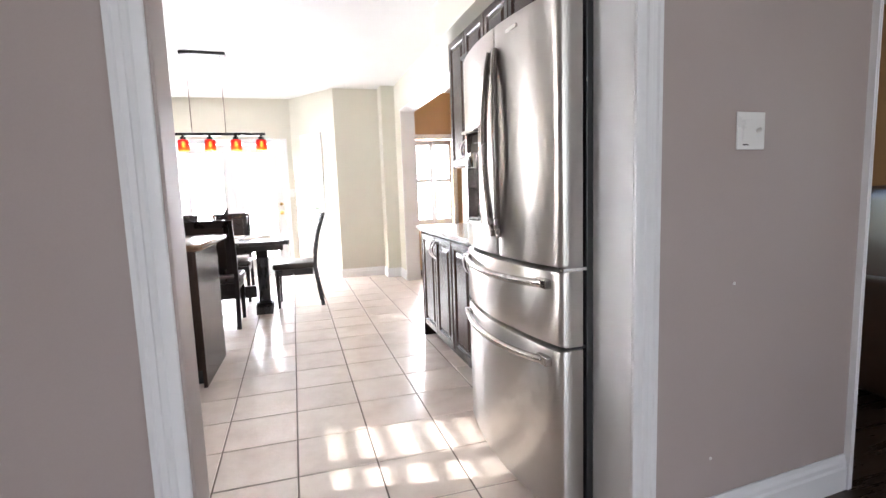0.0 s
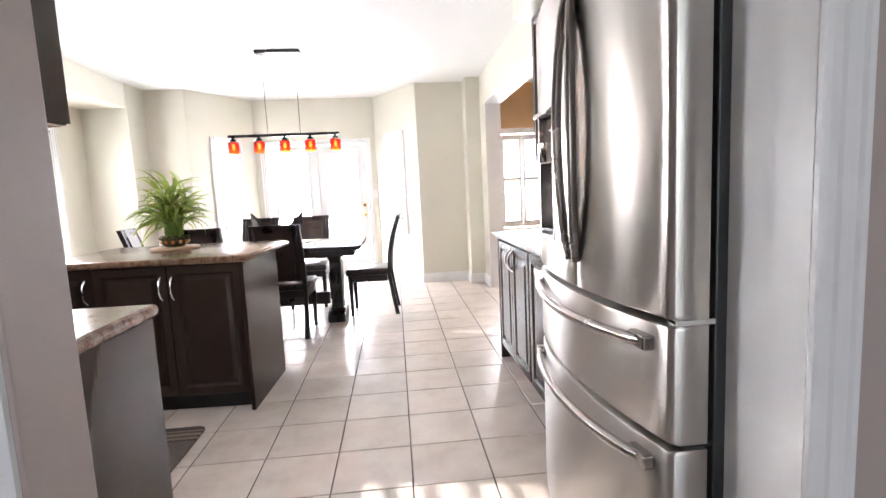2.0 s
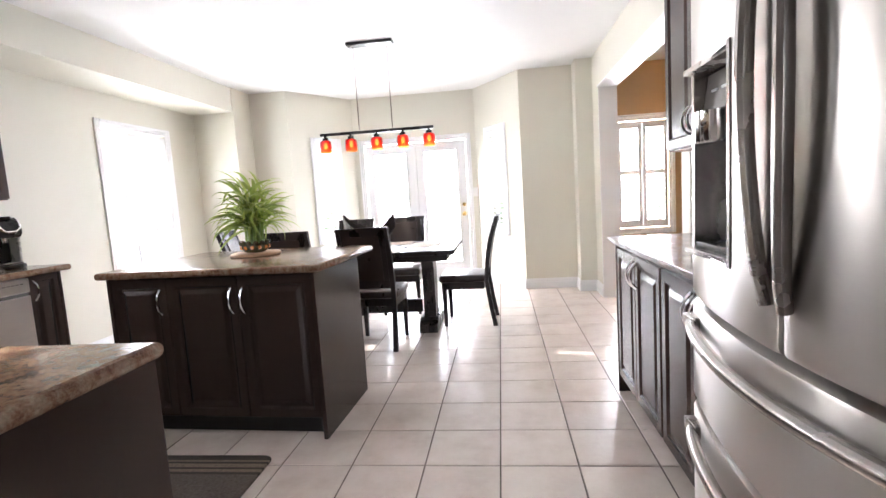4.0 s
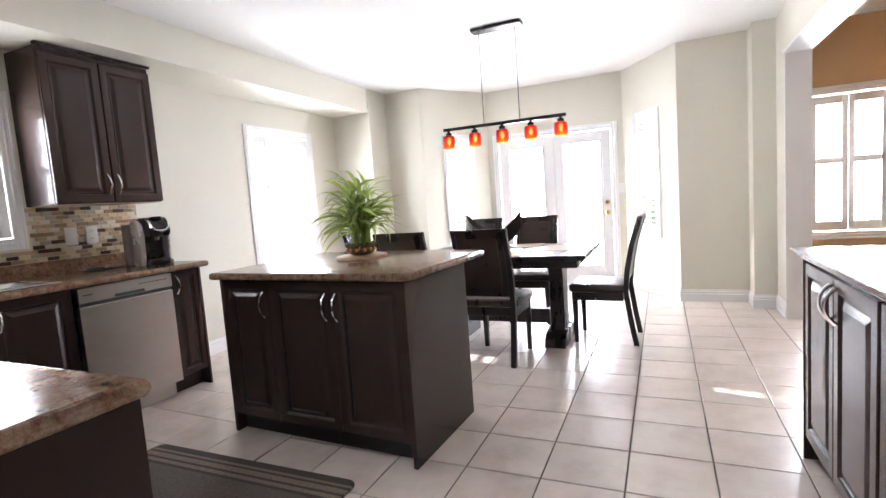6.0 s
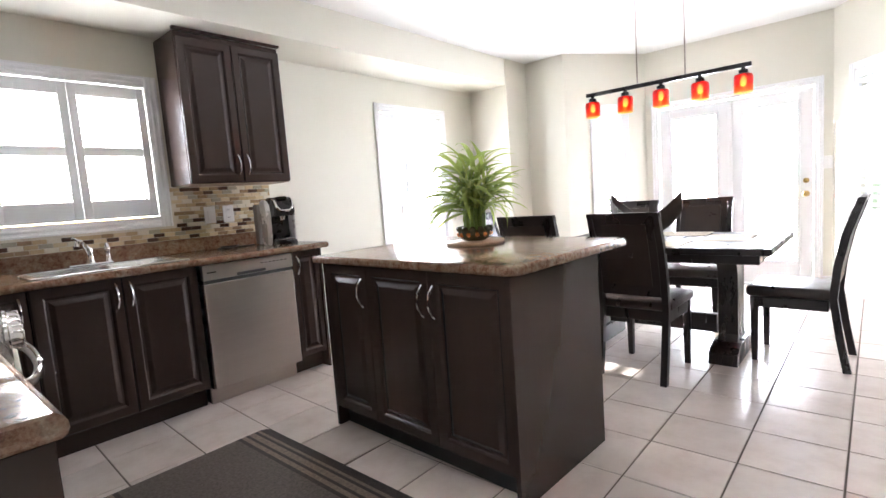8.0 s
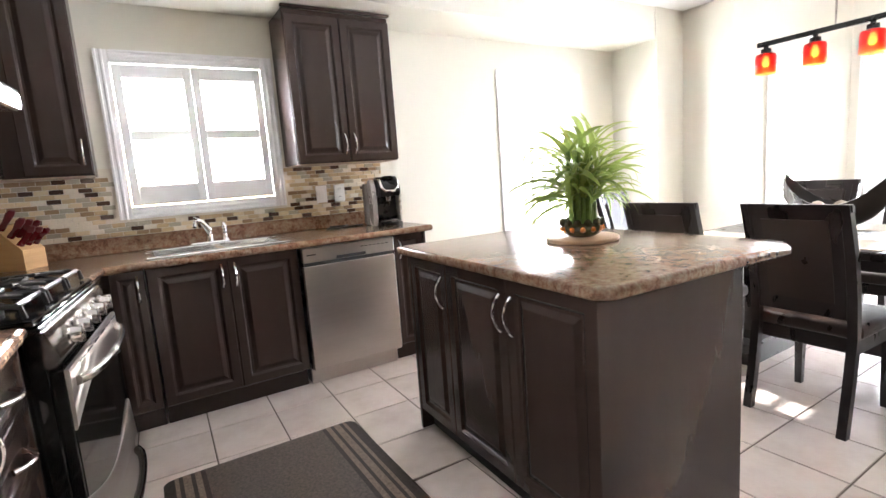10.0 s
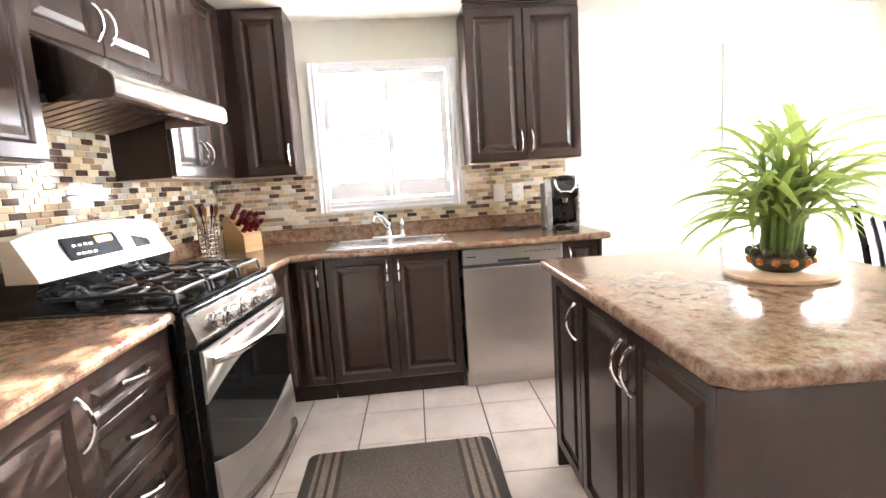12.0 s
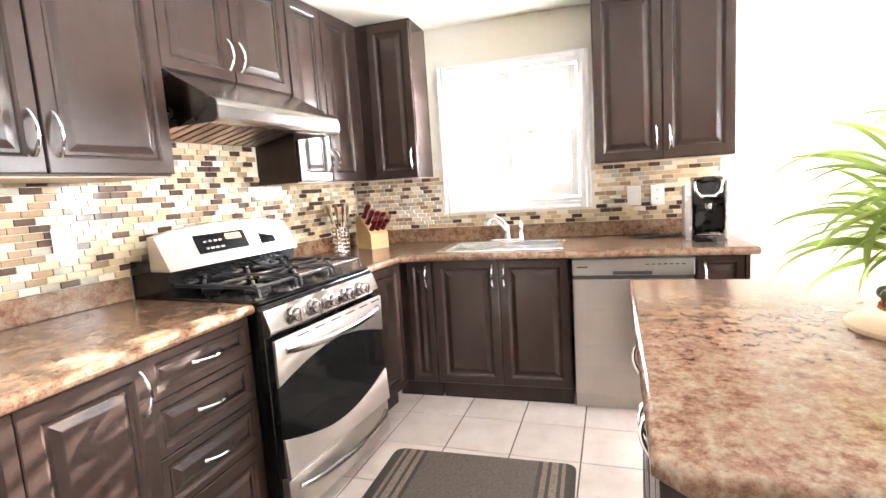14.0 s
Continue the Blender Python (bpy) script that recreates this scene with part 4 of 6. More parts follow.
# dishwasher
dwm = thing("dishwasher", "stainless steel dishwasher with a pale control strip", "dishwasher", (WF, 3.112, 0), 90)
part("body", boxed((0.004, 0.02, 0.106), (0.60, 0.6, 0.86)), M_BLACK, dwm)
part("foot_base", boxed((0.01, 0.082, 0.0), (0.594, 0.59, 0.1055)), M_BLACK, dwm)
part("door_panel", boxed((0.006, -0.022, 0.112), (0.598, 0.019, 0.745), 0.004), M_STEEL_DW, dwm)
cp = part("control_panel", boxed((0.006, -0.024, 0.768), (0.598, 0.019, 0.855), 0.004), M_STEEL, dwm)
part("handle_slot", boxed((0.21, -0.0265, 0.772), (0.40, -0.0235, 0.79), 0.001, 1), M_SLOT, cp, "dark pocket handle")
for i in range(7):
    part("button", boxed((0.37 + i * 0.028, -0.0262, 0.822), (0.387 + i * 0.028, -0.0235, 0.827)), M_SLOT, cp)
part("maker_mark", boxed((0.03, -0.0262, 0.81), (0.085, -0.0235, 0.817)), M_SLOT, cp)
part("latch_gap", boxed((0.01, -0.012, 0.746), (0.594, 0.018, 0.767)), M_SLOT, dwm)
part("kick_plate", boxed((0.006, 0.062, 0.0), (0.598, 0.08, 0.105), 0.002, 1), M_STEEL_DW, dwm)

# range
SX, SW = -1.29, 0.76
rg = thing("gas_range", "stainless steel gas range with black grates", "stove", south(SX, 2.09), 180 + S_TURN)
part("body", boxed((0.0, 0.02, 0.03), (SW, 0.70, 0.895), 0.003, 1), M_ENAMEL, rg)
bm = bmesh.new()
extrude_x(bm, [(0.0, 0.775), (-0.015, 0.80), (0.012, 0.878), (0.05, 0.885), (0.05, 0.775)], 0.0, SW)
kp = part("knob_panel", bm, M_HOOD, rg)
for i in range(5):
    kx = 0.14 + i * (SW - 0.28) / 4
    bm = bmesh.new()
    lathe(bm, [(0.031, 0.0), (0.031, -0.008), (0.025, -0.012), (0.023, -0.036), (0.02, -0.040), (0.0, -0.041)], (kx, -0.003, 0.832), 18, "y")
    box(bm, (kx - 0.006, -0.048, 0.806), (kx + 0.006, -0.02, 0.858), 0.002, 1)
    part("knob", bm, M_HOOD, kp, "round steel burner knob", True)
# oven door: steel with a dark window bounded by two sweeping curves
dz0, dz1 = 0.225, 0.765
od = part("oven_door", boxed((0.004, -0.014, dz0), (SW - 0.004, 0.018, dz1), 0.004), M_ENAMEL, rg, "black oven door with steel bands")
n = 18
xs_ = [0.002 + (SW - 0.004) * i / n for i in range(n + 1)]
up = [0.588 + 0.075 * math.sin(math.pi * i / n) for i in range(n + 1)]
lo = [0.385 - 0.085 * math.sin(math.pi * i / n) for i in range(n + 1)]


def sweep_band(name, low, high, y_low, y_high, label):
    """A steel band across the oven door; low and high: its edges; y_low, y_high: how far each edge stands out."""
    bm = bmesh.new()
    cols = [[bm.verts.new(v) for v in ((x, -0.014, a), (x, y_low, a), (x, y_low - 0.003, a + 0.006), (x, y_high - 0.003, b - 0.006), (x, y_high, b), (x, -0.014, b))] for x, a, b in zip(xs_, low, high)]
    for p, q in zip(cols, cols[1:]):
        for j in range(6):
            bm.faces.new((p[j], q[j], q[(j + 1) % 6], p[(j + 1) % 6]))
    bm.faces.new(cols[0]), bm.faces.new(cols[-1][::-1])
    return part(name, bm, M_STEEL_DW, od, label, True)


sweep_band("upper_band", up, [dz1 - 0.001] * (n + 1), -0.020, -0.024, "steel band over the oven window")
sweep_band("lower_band", [dz0 + 0.001] * (n + 1), lo, -0.030, -0.022, "curved steel band under the oven window")
bm = bmesh.new()
fr_v = [bm.verts.new((x, -0.0175, z)) for x, z in zip(xs_, up)] + [bm.verts.new((x, -0.0175, z)) for x, z in list(zip(xs_, lo))[::-1]]
bk_v = [bm.verts.new((v.co.x, -0.0145, v.co.z)) for v in fr_v]
bm.faces.new(fr_v), bm.faces.new(bk_v[::-1])
for i in range(len(fr_v)):
    j = (i + 1) % len(fr_v)
    bm.faces.new((fr_v[i], fr_v[j], bk_v[j], bk_v[i]))
part("oven_window", bm, M_OVEN, od, "dark curved oven window")
for nm, z, zz in (("oven_handle", 0.715, 0.0), ("drawer_handle", 0.175, 0.0)):
    bm = bmesh.new()
    pts = [(0.05 + (SW - 0.1) * i / 14, -0.03 - 0.045 * math.sin(math.pi * i / 14) ** 0.5, z - (0.012 * math.sin(math.pi * i / 14))) for i in range(15)]
    tube(bm, pts, 0.013, 10, 1.3)
    part(nm, bm, M_HOOD, rg, "bowed steel handle", True)
for i in range(6):
    part("vent_slot", boxed((0.12 + i * 0.11, -0.0285, 0.747), (0.19 + i * 0.11, -0.0225, 0.753)), M_SLOT, rg)
part("storage_drawer", boxed((0.004, -0.020, 0.05), (SW - 0.004, 0.018, 0.217), 0.004), M_STEEL_DW, rg)
part("cooktop", boxed((0.002, 0.03, 0.896), (SW - 0.002, 0.56, 0.914), 0.005), M_ENAMEL, rg, "glossy black enamel cooktop")
for bx, by, r in ((0.17, 0.19, 0.05), (0.17, 0.445, 0.04), (SW / 2, 0.315, 0.055), (SW - 0.17, 0.19, 0.045), (SW - 0.17, 0.445, 0.04)):
    bm = bmesh.new()
    lathe(bm, [(r, 0.914), (r, 0.924), (r * 0.75, 0.926), (r * 0.72, 0.934), (r * 0.65, 0.938), (0, 0.938)], (bx, by, 0), 20)
    part("burner", bm, M_IRON, rg, "black burner cap", True)
for gi in range(3):
    g0, g1 = 0.02 + gi * (SW - 0.04) / 3 + 0.004, 0.02 + (gi + 1) * (SW - 0.04) / 3 - 0.004
    bm = bmesh.new()
    for x in (g0 + 0.012, g1 - 0.012):
        tube(bm, [(x, 0.055, 0.918), (x, 0.06, 0.95), (x, 0.09, 0.957), (x, 0.55, 0.957), (x, 0.575, 0.95), (x, 0.58, 0.918)], 0.008, 6)
    for y in (0.07, 0.315, 0.565):
        tube(bm, [(g0 + 0.012, y, 0.955), (g1 - 0.012, y, 0.955)], 0.008, 6)
    mid = (g0 + g1) / 2
    for yc in (0.185, 0.445):
        for k in range(4):
            a = math.pi / 4 + k * math.pi / 2
            ex = mid + math.cos(a) * 0.105
            ey = yc + math.sin(a) * 0.115
            tube(bm, [(ex, ey, 0.955), (mid + math.cos(a) * 0.06, yc + math.sin(a) * 0.065, 0.966), (mid + math.cos(a) * 0.025, yc + math.sin(a) * 0.028, 0.962)], 0.007, 6)
        tube(bm, [(g0 + 0.012, yc, 0.956), (mid - 0.035, yc, 0.965)], 0.007, 6)
        tube(bm, [(g1 - 0.012, yc, 0.956), (mid + 0.035, yc, 0.965)], 0.007, 6)
    part("grate", bm, M_IRON, rg, "black cast-iron grate", True)
# back guard with display
bm = bmesh.new()
extrude_x(bm, [(0.50, 0.915), (0.70, 0.896), (0.70, 1.06), (0.577, 1.06), (0.577, 1.0175), (0.478, 1.0175)], 0.005, SW - 0.005)
part("back_guard_base", bm, M_ENAMEL, rg)
bm = bmesh.new()
prof = [(x, 1.188 - 0.03 * abs(2 * x / SW - 1) ** 3) for x in [SW * i / 12 for i in range(13)]]
front = [bm.verts.new((x, 0.462, z)) for x, z in [(0.0, 1.018), (SW, 1.018)]]
top_f = [bm.verts.new((x, 0.535, z)) for x, z in prof[::-1]]
bkb = [bm.verts.new((x, 0.575, 1.018)) for x in (0.0, SW)]
top_b = [bm.verts.new((x, 0.575, z)) for x, z in prof[::-1]]
bm.faces.new(front + top_f), bm.faces.new([bkb[1], bkb[0]] + top_b[::-1])
for i in range(12):
    bm.faces.new((top_f[i], top_f[i + 1], top_b[i + 1], top_b[i]))
bm.faces.new((front[0], front[1], bkb[1], bkb[0]))
bm.faces.new((front[1], top_f[0], top_b[0], bkb[1]))
bm.faces.new((front[0], bkb[0], top_b[-1], top_f[-1]))
bg = part("back_guard", bm, M_STEEL_DW, rg, "sloping steel control panel")


def on_guard(x0, x1, z0, z1, lift, material, name):
    """A small plate on the sloping panel."""
    bm = bmesh.new()
    f = lambda z, o: 0.462 + (z - 1.018) / 0.155 * 0.073 - o
    vs = [bm.verts.new((x, f(z, o), z)) for o in (lift, -0.004) for x, z in ((x0, z0), (x1, z0), (x1, z1), (x0, z1))]
    for q in ((0, 1, 2, 3), (7, 6, 5, 4), (0, 4, 5, 1), (1, 5, 6, 2), (2, 6, 7, 3), (3, 7, 4, 0)):
        bm.faces.new([vs[i] for i in q])
    return part(name, bm, material, bg)


on_guard(0.17, 0.45, 1.065, 1.145, 0.002, M_CONTROL, "display")
on_guard(0.53, 0.63, 1.065, 1.145, 0.002, M_CONTROL, "timer_window")
on_guard(0.335, 0.42, 1.113, 1.134, 0.004, M_LCD, "clock_digits")
for i in range(8):
    on_guard(0.205 + (i % 4) * 0.028, 0.223 + (i % 4) * 0.028, 1.080 + 0.03 * (i // 4), 1.088 + 0.03 * (i // 4), 0.004, M_HANDLE, "button")

# range hood
hd = thing("range_hood", "stainless steel range hood with slatted filters", "range hood", south(-1.338, 1.93), 180 + S_TURN)
HW = 0.756
bm = bmesh.new()
lip = [(0.060, 1.575), (0.020, 1.577), (0.006, 1.583), (0.0, 1.594), (0.0, 1.634)]
extrude_x(bm, [*lip, (0.002, 1.645), (0.006, 1.655), (0.014, 1.662), (0.262, 1.798), (0.555, 1.798), (0.555, 1.575), (0.537, 1.575), (0.535, 1.584), (0.10, 1.683), (0.085, 1.60)], 0.0, HW)
part("canopy", bm, M_HOOD, hd)
for x0, x1 in ((-0.003, 0.0), (HW, HW + 0.003)):
    bm = bmesh.new()
    extrude_x(bm, [(0.02, 1.579), (0.004, 1.592), (0.002, 1.617), (0.004, 1.645), (0.016, 1.660), (0.264, 1.79), (0.553, 1.79), (0.553, 1.577), (0.06, 1.577)], x0, x1)
    part("side_panel", bm, M_HOOD_DARK, hd, "hood side, steel darkened for the dark it reflects")
under = lambda y: 1.584 + (0.535 - y) * 0.2
# black sheet over the steel underside stands in for shade in the slat gaps
bm = bmesh.new()
extrude_x(bm, [(0.12, under(0.12) - 0.005), (0.53, under(0.53) - 0.005), (0.53, under(0.53) - 0.001), (0.12, under(0.12) - 0.001)], 0.02, HW - 0.02)
part("slat_gap_shade", bm, M_KICK, hd, "black sheet standing in for shade between the slats")
sl = None
for i in range(12):
    x = 0.03 + i * (HW - 0.105) / 11
    if sl is None:
        bm = bmesh.new()
        extrude_x(bm, [(0.13, under(0.13) - 0.026), (0.52, under(0.52) - 0.026), (0.525, under(0.525) - 0.006), (0.125, under(0.125) - 0.006)], 0, 0.042)
        sl = part("filter_slat", bm, M_FILTER_WARM, hd, "steel filter slat tinted for a warm reflection")
        sl.location.x = x
    else:
        o = sl.copy()
        o.location.x = x
        scene.collection.objects.link(o)
for i in range(4):
    bm = bmesh.new()
    lathe(bm, [(0.004, 0.0), (0.004, -0.002), (0, -0.003)], (0.30 + i * 0.03, 0.0, 1.61), 10, "y")
    part("button", bm, M_CHROME, hd)

# fridge
fg = thing("refrigerator", "stainless steel french-door fridge with two bottom drawers", "refrigerator", (1.02, 2.285, 0), -90)
FW, FH, SEAM = 0.89, 1.79, 0.50
part("cabinet_body", boxed((0.004, 0.012, 0.03), (FW - 0.004, 0.68, FH - 0.02), 0.004), M_SIDE, fg, "charcoal fridge sides")
part("foot_grille", boxed((0.02, 0.0, 0.0), (FW - 0.02, 0.5, 0.03)), M_BLACK, fg)


def bulge(x):
    return -0.085 - 0.055 * (1 - (2 * x / FW - 1) ** 2)


def bowed_front(x0, x1, z0, z1, hole=None, cols=14):
    """A front curved in plan with rounded vertical edges; hole: (x0, x1, z0, z1) recess."""
    bm = bmesh.new()
    xs = [x0, x0 + 0.004, x0 + 0.012] + [x0 + 0.012 + (x1 - x0 - 0.024) * i / cols for i in range(1, cols)] + [x1 - 0.012, x1 - 0.004, x1]
    zs = [z0, z0 + 0.004, z0 + 0.012, z1 - 0.012, z1 - 0.004, z1]
    if hole:
        xs = sorted({*[x for x in xs if min(abs(x - hole[0]), abs(x - hole[1])) > 0.006], hole[0], hole[1]})
        zs = sorted({*zs, hole[2], hole[3]})
    def depth(x, z):
        e = min(x - x0, x1 - x)
        v = min(z - z0, z1 - z)
        back = 0.0
        for d in (e, v):
            if d < 0.0121:
                back += 0.012 - math.sqrt(max(0.0, 0.012 ** 2 - (0.012 - d) ** 2))
        return bulge(x) + min(back, 0.018)
    g = [[bm.verts.new((x, depth(x, z), z)) for x in xs] for z in zs]
    h = [[bm.verts.new((x, -0.004, z)) for x in xs] for z in zs]
    inside = lambda i, j: hole and hole[0] - 1e-6 <= xs[i] and xs[i + 1] <= hole[1] + 1e-6 and hole[2] - 1e-6 <= zs[j] and zs[j + 1] <= hole[3] + 1e-6
    for j in range(len(zs) - 1):
        for i in range(len(xs) - 1):
            if not inside(i, j):
                bm.faces.new((g[j][i], g[j][i + 1], g[j + 1][i + 1], g[j + 1][i]))
            bm.faces.new((h[j][i], h[j + 1][i], h[j + 1][i + 1], h[j][i + 1]))
    for i in range(len(xs) - 1):
        bm.faces.new((g[0][i], h[0][i], h[0][i + 1], g[0][i + 1]))
        bm.faces.new((g[-1][i], g[-1][i + 1], h[-1][i + 1], h[-1][i]))
    for j in range(len(zs) - 1):
        bm.faces.new((g[j][0], g[j + 1][0], h[j + 1][0], h[j][0]))
        bm.faces.new((g[j][-1], h[j][-1], h[j + 1][-1], g[j + 1][-1]))
    return bm


Z1, Z2 = 0.915, 0.648
hole = (0.055, 0.325, 1.04, 1.447)
fl = part("door_left", bowed_front(0.0, SEAM - 0.003, Z1 + 0.006, FH, hole), M_STEEL, fg, "steel fridge door with a water dispenser", True)
frd = part("door_right", bowed_front(SEAM + 0.003, FW, Z1 + 0.006, FH), M_STEEL, fg, smooth=True)
dr1 = part("middle_drawer", bowed_front(0.0, FW, Z2 + 0.006, Z1 - 0.006), M_STEEL, fg, smooth=True)
dr2 = part("bottom_drawer", bowed_front(0.0, FW, 0.045, Z2 - 0.006), M_STEEL, fg, smooth=True)
# dispenser niche
yb = -0.03
dp = part("dispenser_back", boxed((hole[0], yb, hole[2]), (hole[1], yb + 0.02, hole[3])), M_BLACK, fl, "black dispenser niche")
bm = bmesh.new()
for a, b in (((hole[0] - 0.006, hole[2] - 0.006), (hole[0] + 0.008, hole[3] + 0.006)), ((hole[1] - 0.008, hole[2] - 0.006), (hole[1] + 0.006, hole[3] + 0.006)),
             ((hole[0] + 0.0085, hole[2] - 0.006), (hole[1] - 0.0085, hole[2] + 0.006)), ((hole[0] + 0.0085, hole[3] - 0.006), (hole[1] - 0.0085, hole[3] + 0.006))):
    xm = (a[0] + b[0]) / 2
    box(bm, (a[0], bulge(xm) - 0.003, a[1]), (b[0], yb + 0.001, b[1]), 0.001, 1)
part("dispenser_frame", bm, M_HANDLE, fl)
dpp = extrude_x(bmesh.new(), [(yb, 1.345), (-0.098, 1.345), (-0.082, 1.355), (-0.070, 1.438), (yb, 1.438)], hole[0] + 0.01, hole[1] - 0.01)
dpp = part("dispenser_panel", dpp, M_GREYGLASS, fl, "smoky grey glass control panel")
for i in range(4):
    part("touch_mark", boxed((hole[0] + 0.05 + i * 0.05, -0.0795, 1.395), (hole[0] + 0.075 + i * 0.05, -0.075, 1.400)), M_SILVERMARK, dpp)
bm = bmesh.new()
lathe(bm, [(0.038, 1.282), (0.043, 1.288), (0.043, 1.350), (0.0, 1.3505)], (hole[0] + 0.085, yb - 0.055, 0), 24)
part("dispenser_nozzle", bm, M_CHROME, fl, "chrome dispenser nozzle", True)
part("drip_tray", boxed((hole[0] + 0.012, yb - 0.07, hole[2] + 0.007), (hole[1] - 0.012, yb - 0.001, hole[2] + 0.02), 0.003), M_BLACK, fl)
for z in (Z1, Z2):
    part("gasket", boxed((0.01, -0.05, z - 0.0055), (FW - 0.01, 0.011, z + 0.0055)), M_SEAM, fg)
part("gasket", boxed((SEAM - 0.0025, -0.10, Z1 + 0.02), (SEAM + 0.0025, 0.011, FH - 0.02)), M_SEAM, fg)
bm = boxed((FW - 0.10, -0.10, FH), (FW - 0.004, 0.10, FH + 0.018), 0.004)
part("hinge_cover", bm, M_BLACK, fg)
part("hinge_cover", boxed((0.004, -0.10, FH), (0.10, 0.10, FH + 0.018), 0.004), M_BLACK, fg)
part("hinge", boxed((FW - 0.03, -0.075, Z1 - 0.006), (FW - 0.002, 0.012, Z1 + 0.006), 0.001, 1), M_CHROME, fg)
part("maker_mark", boxed((0.59, bulge(0.63) - 0.003, 1.735), (0.68, bulge(0.63) + 0.006, 1.747)), M_HANDLE, frd, "small grey badge")
for s, dd in ((-1, fl), (1, frd)):
    bm = bmesh.new()
    hx = SEAM + s * 0.026
    pts = [(hx + s * 0.03 * math.sin(math.pi * i / 18), bulge(FW / 2) - 0.004 - 0.022 * math.sin(math.pi * i / 18) ** 0.6, 1.0 + 0.70 * i / 18) for i in range(19)]
    tube(bm, pts, [0.012 + 0.002 * math.sin(math.pi * i / 18) for i in range(19)], 10, 1.2)
    part("handle", bm, M_HANDLE, dd, "long bowed steel handle", True)
for z, dd in ((Z1 - 0.05, dr1), (Z2 - 0.05, dr2)):
    bm = bmesh.new()
    pts = [(0.06 + (FW - 0.12) * i / 20, bulge(0.06 + (FW - 0.12) * i / 20) - 0.006 - 0.024 * math.sin(math.pi * i / 20) ** 0.35, z - 0.012 * math.sin(math.pi * i / 20)) for i in range(21)]
    tube(bm, pts, 0.0145, 10)
    part("handle", bm, M_HANDLE, dd, "bowed steel drawer handle", True)
    for x in (0.075, FW - 0.075):
        part("handle_mount", boxed((x - 0.035, bulge(x) - 0.022, z - 0.016), (x + 0.035, bulge(x) + 0.005, z + 0.016), 0.004), M_HANDLE, dd)

# ---- dining area ----
tb = thing("dining_table", "dark wooden trestle dining table with a thick top", "table", (-0.665, 5.475, 0))
part("tabletop", boxed((-0.725, -0.475, 0.715), (0.725, 0.475, 0.755), 0.006), M_FURN, tb)
bm = bmesh.new()
prism(bm, [(-0.66, -0.41), (0.66, -0.41), (0.66, 0.41), (-0.66, 0.41)], 0.655, 0.714, 0.004, 1)
part("apron", bm, M_FURN, tb)
for s in (-1, 1):
    bm = bmesh.new()
    x = s * 0.44
    a = [(x - 0.055, z) for z in (0, 1)]
    prof = [(-0.13, 0.10), (-0.10, 0.16), (-0.10, 0.56), (-0.15, 0.654), (0.15, 0.654), (0.10, 0.56), (0.10, 0.16), (0.13, 0.10)]
    extrude_x(bm, prof, x - 0.055, x + 0.055)
    part("pedestal", bm, M_FURN, tb)
    bm = bmesh.new()
    extrude_x(bm, [(-0.26, 0.0), (-0.26, 0.07), (-0.20, 0.10), (-0.13, 0.115), (0.13, 0.115), (0.20, 0.10), (0.26, 0.07), (0.26, 0.0)], x - 0.08, x + 0.08)
    part("foot", bm, M_FURN, tb)
part("stretcher", boxed((-0.36, -0.03, 0.14), (0.36, 0.03, 0.26), 0.004), M_FURN, tb)


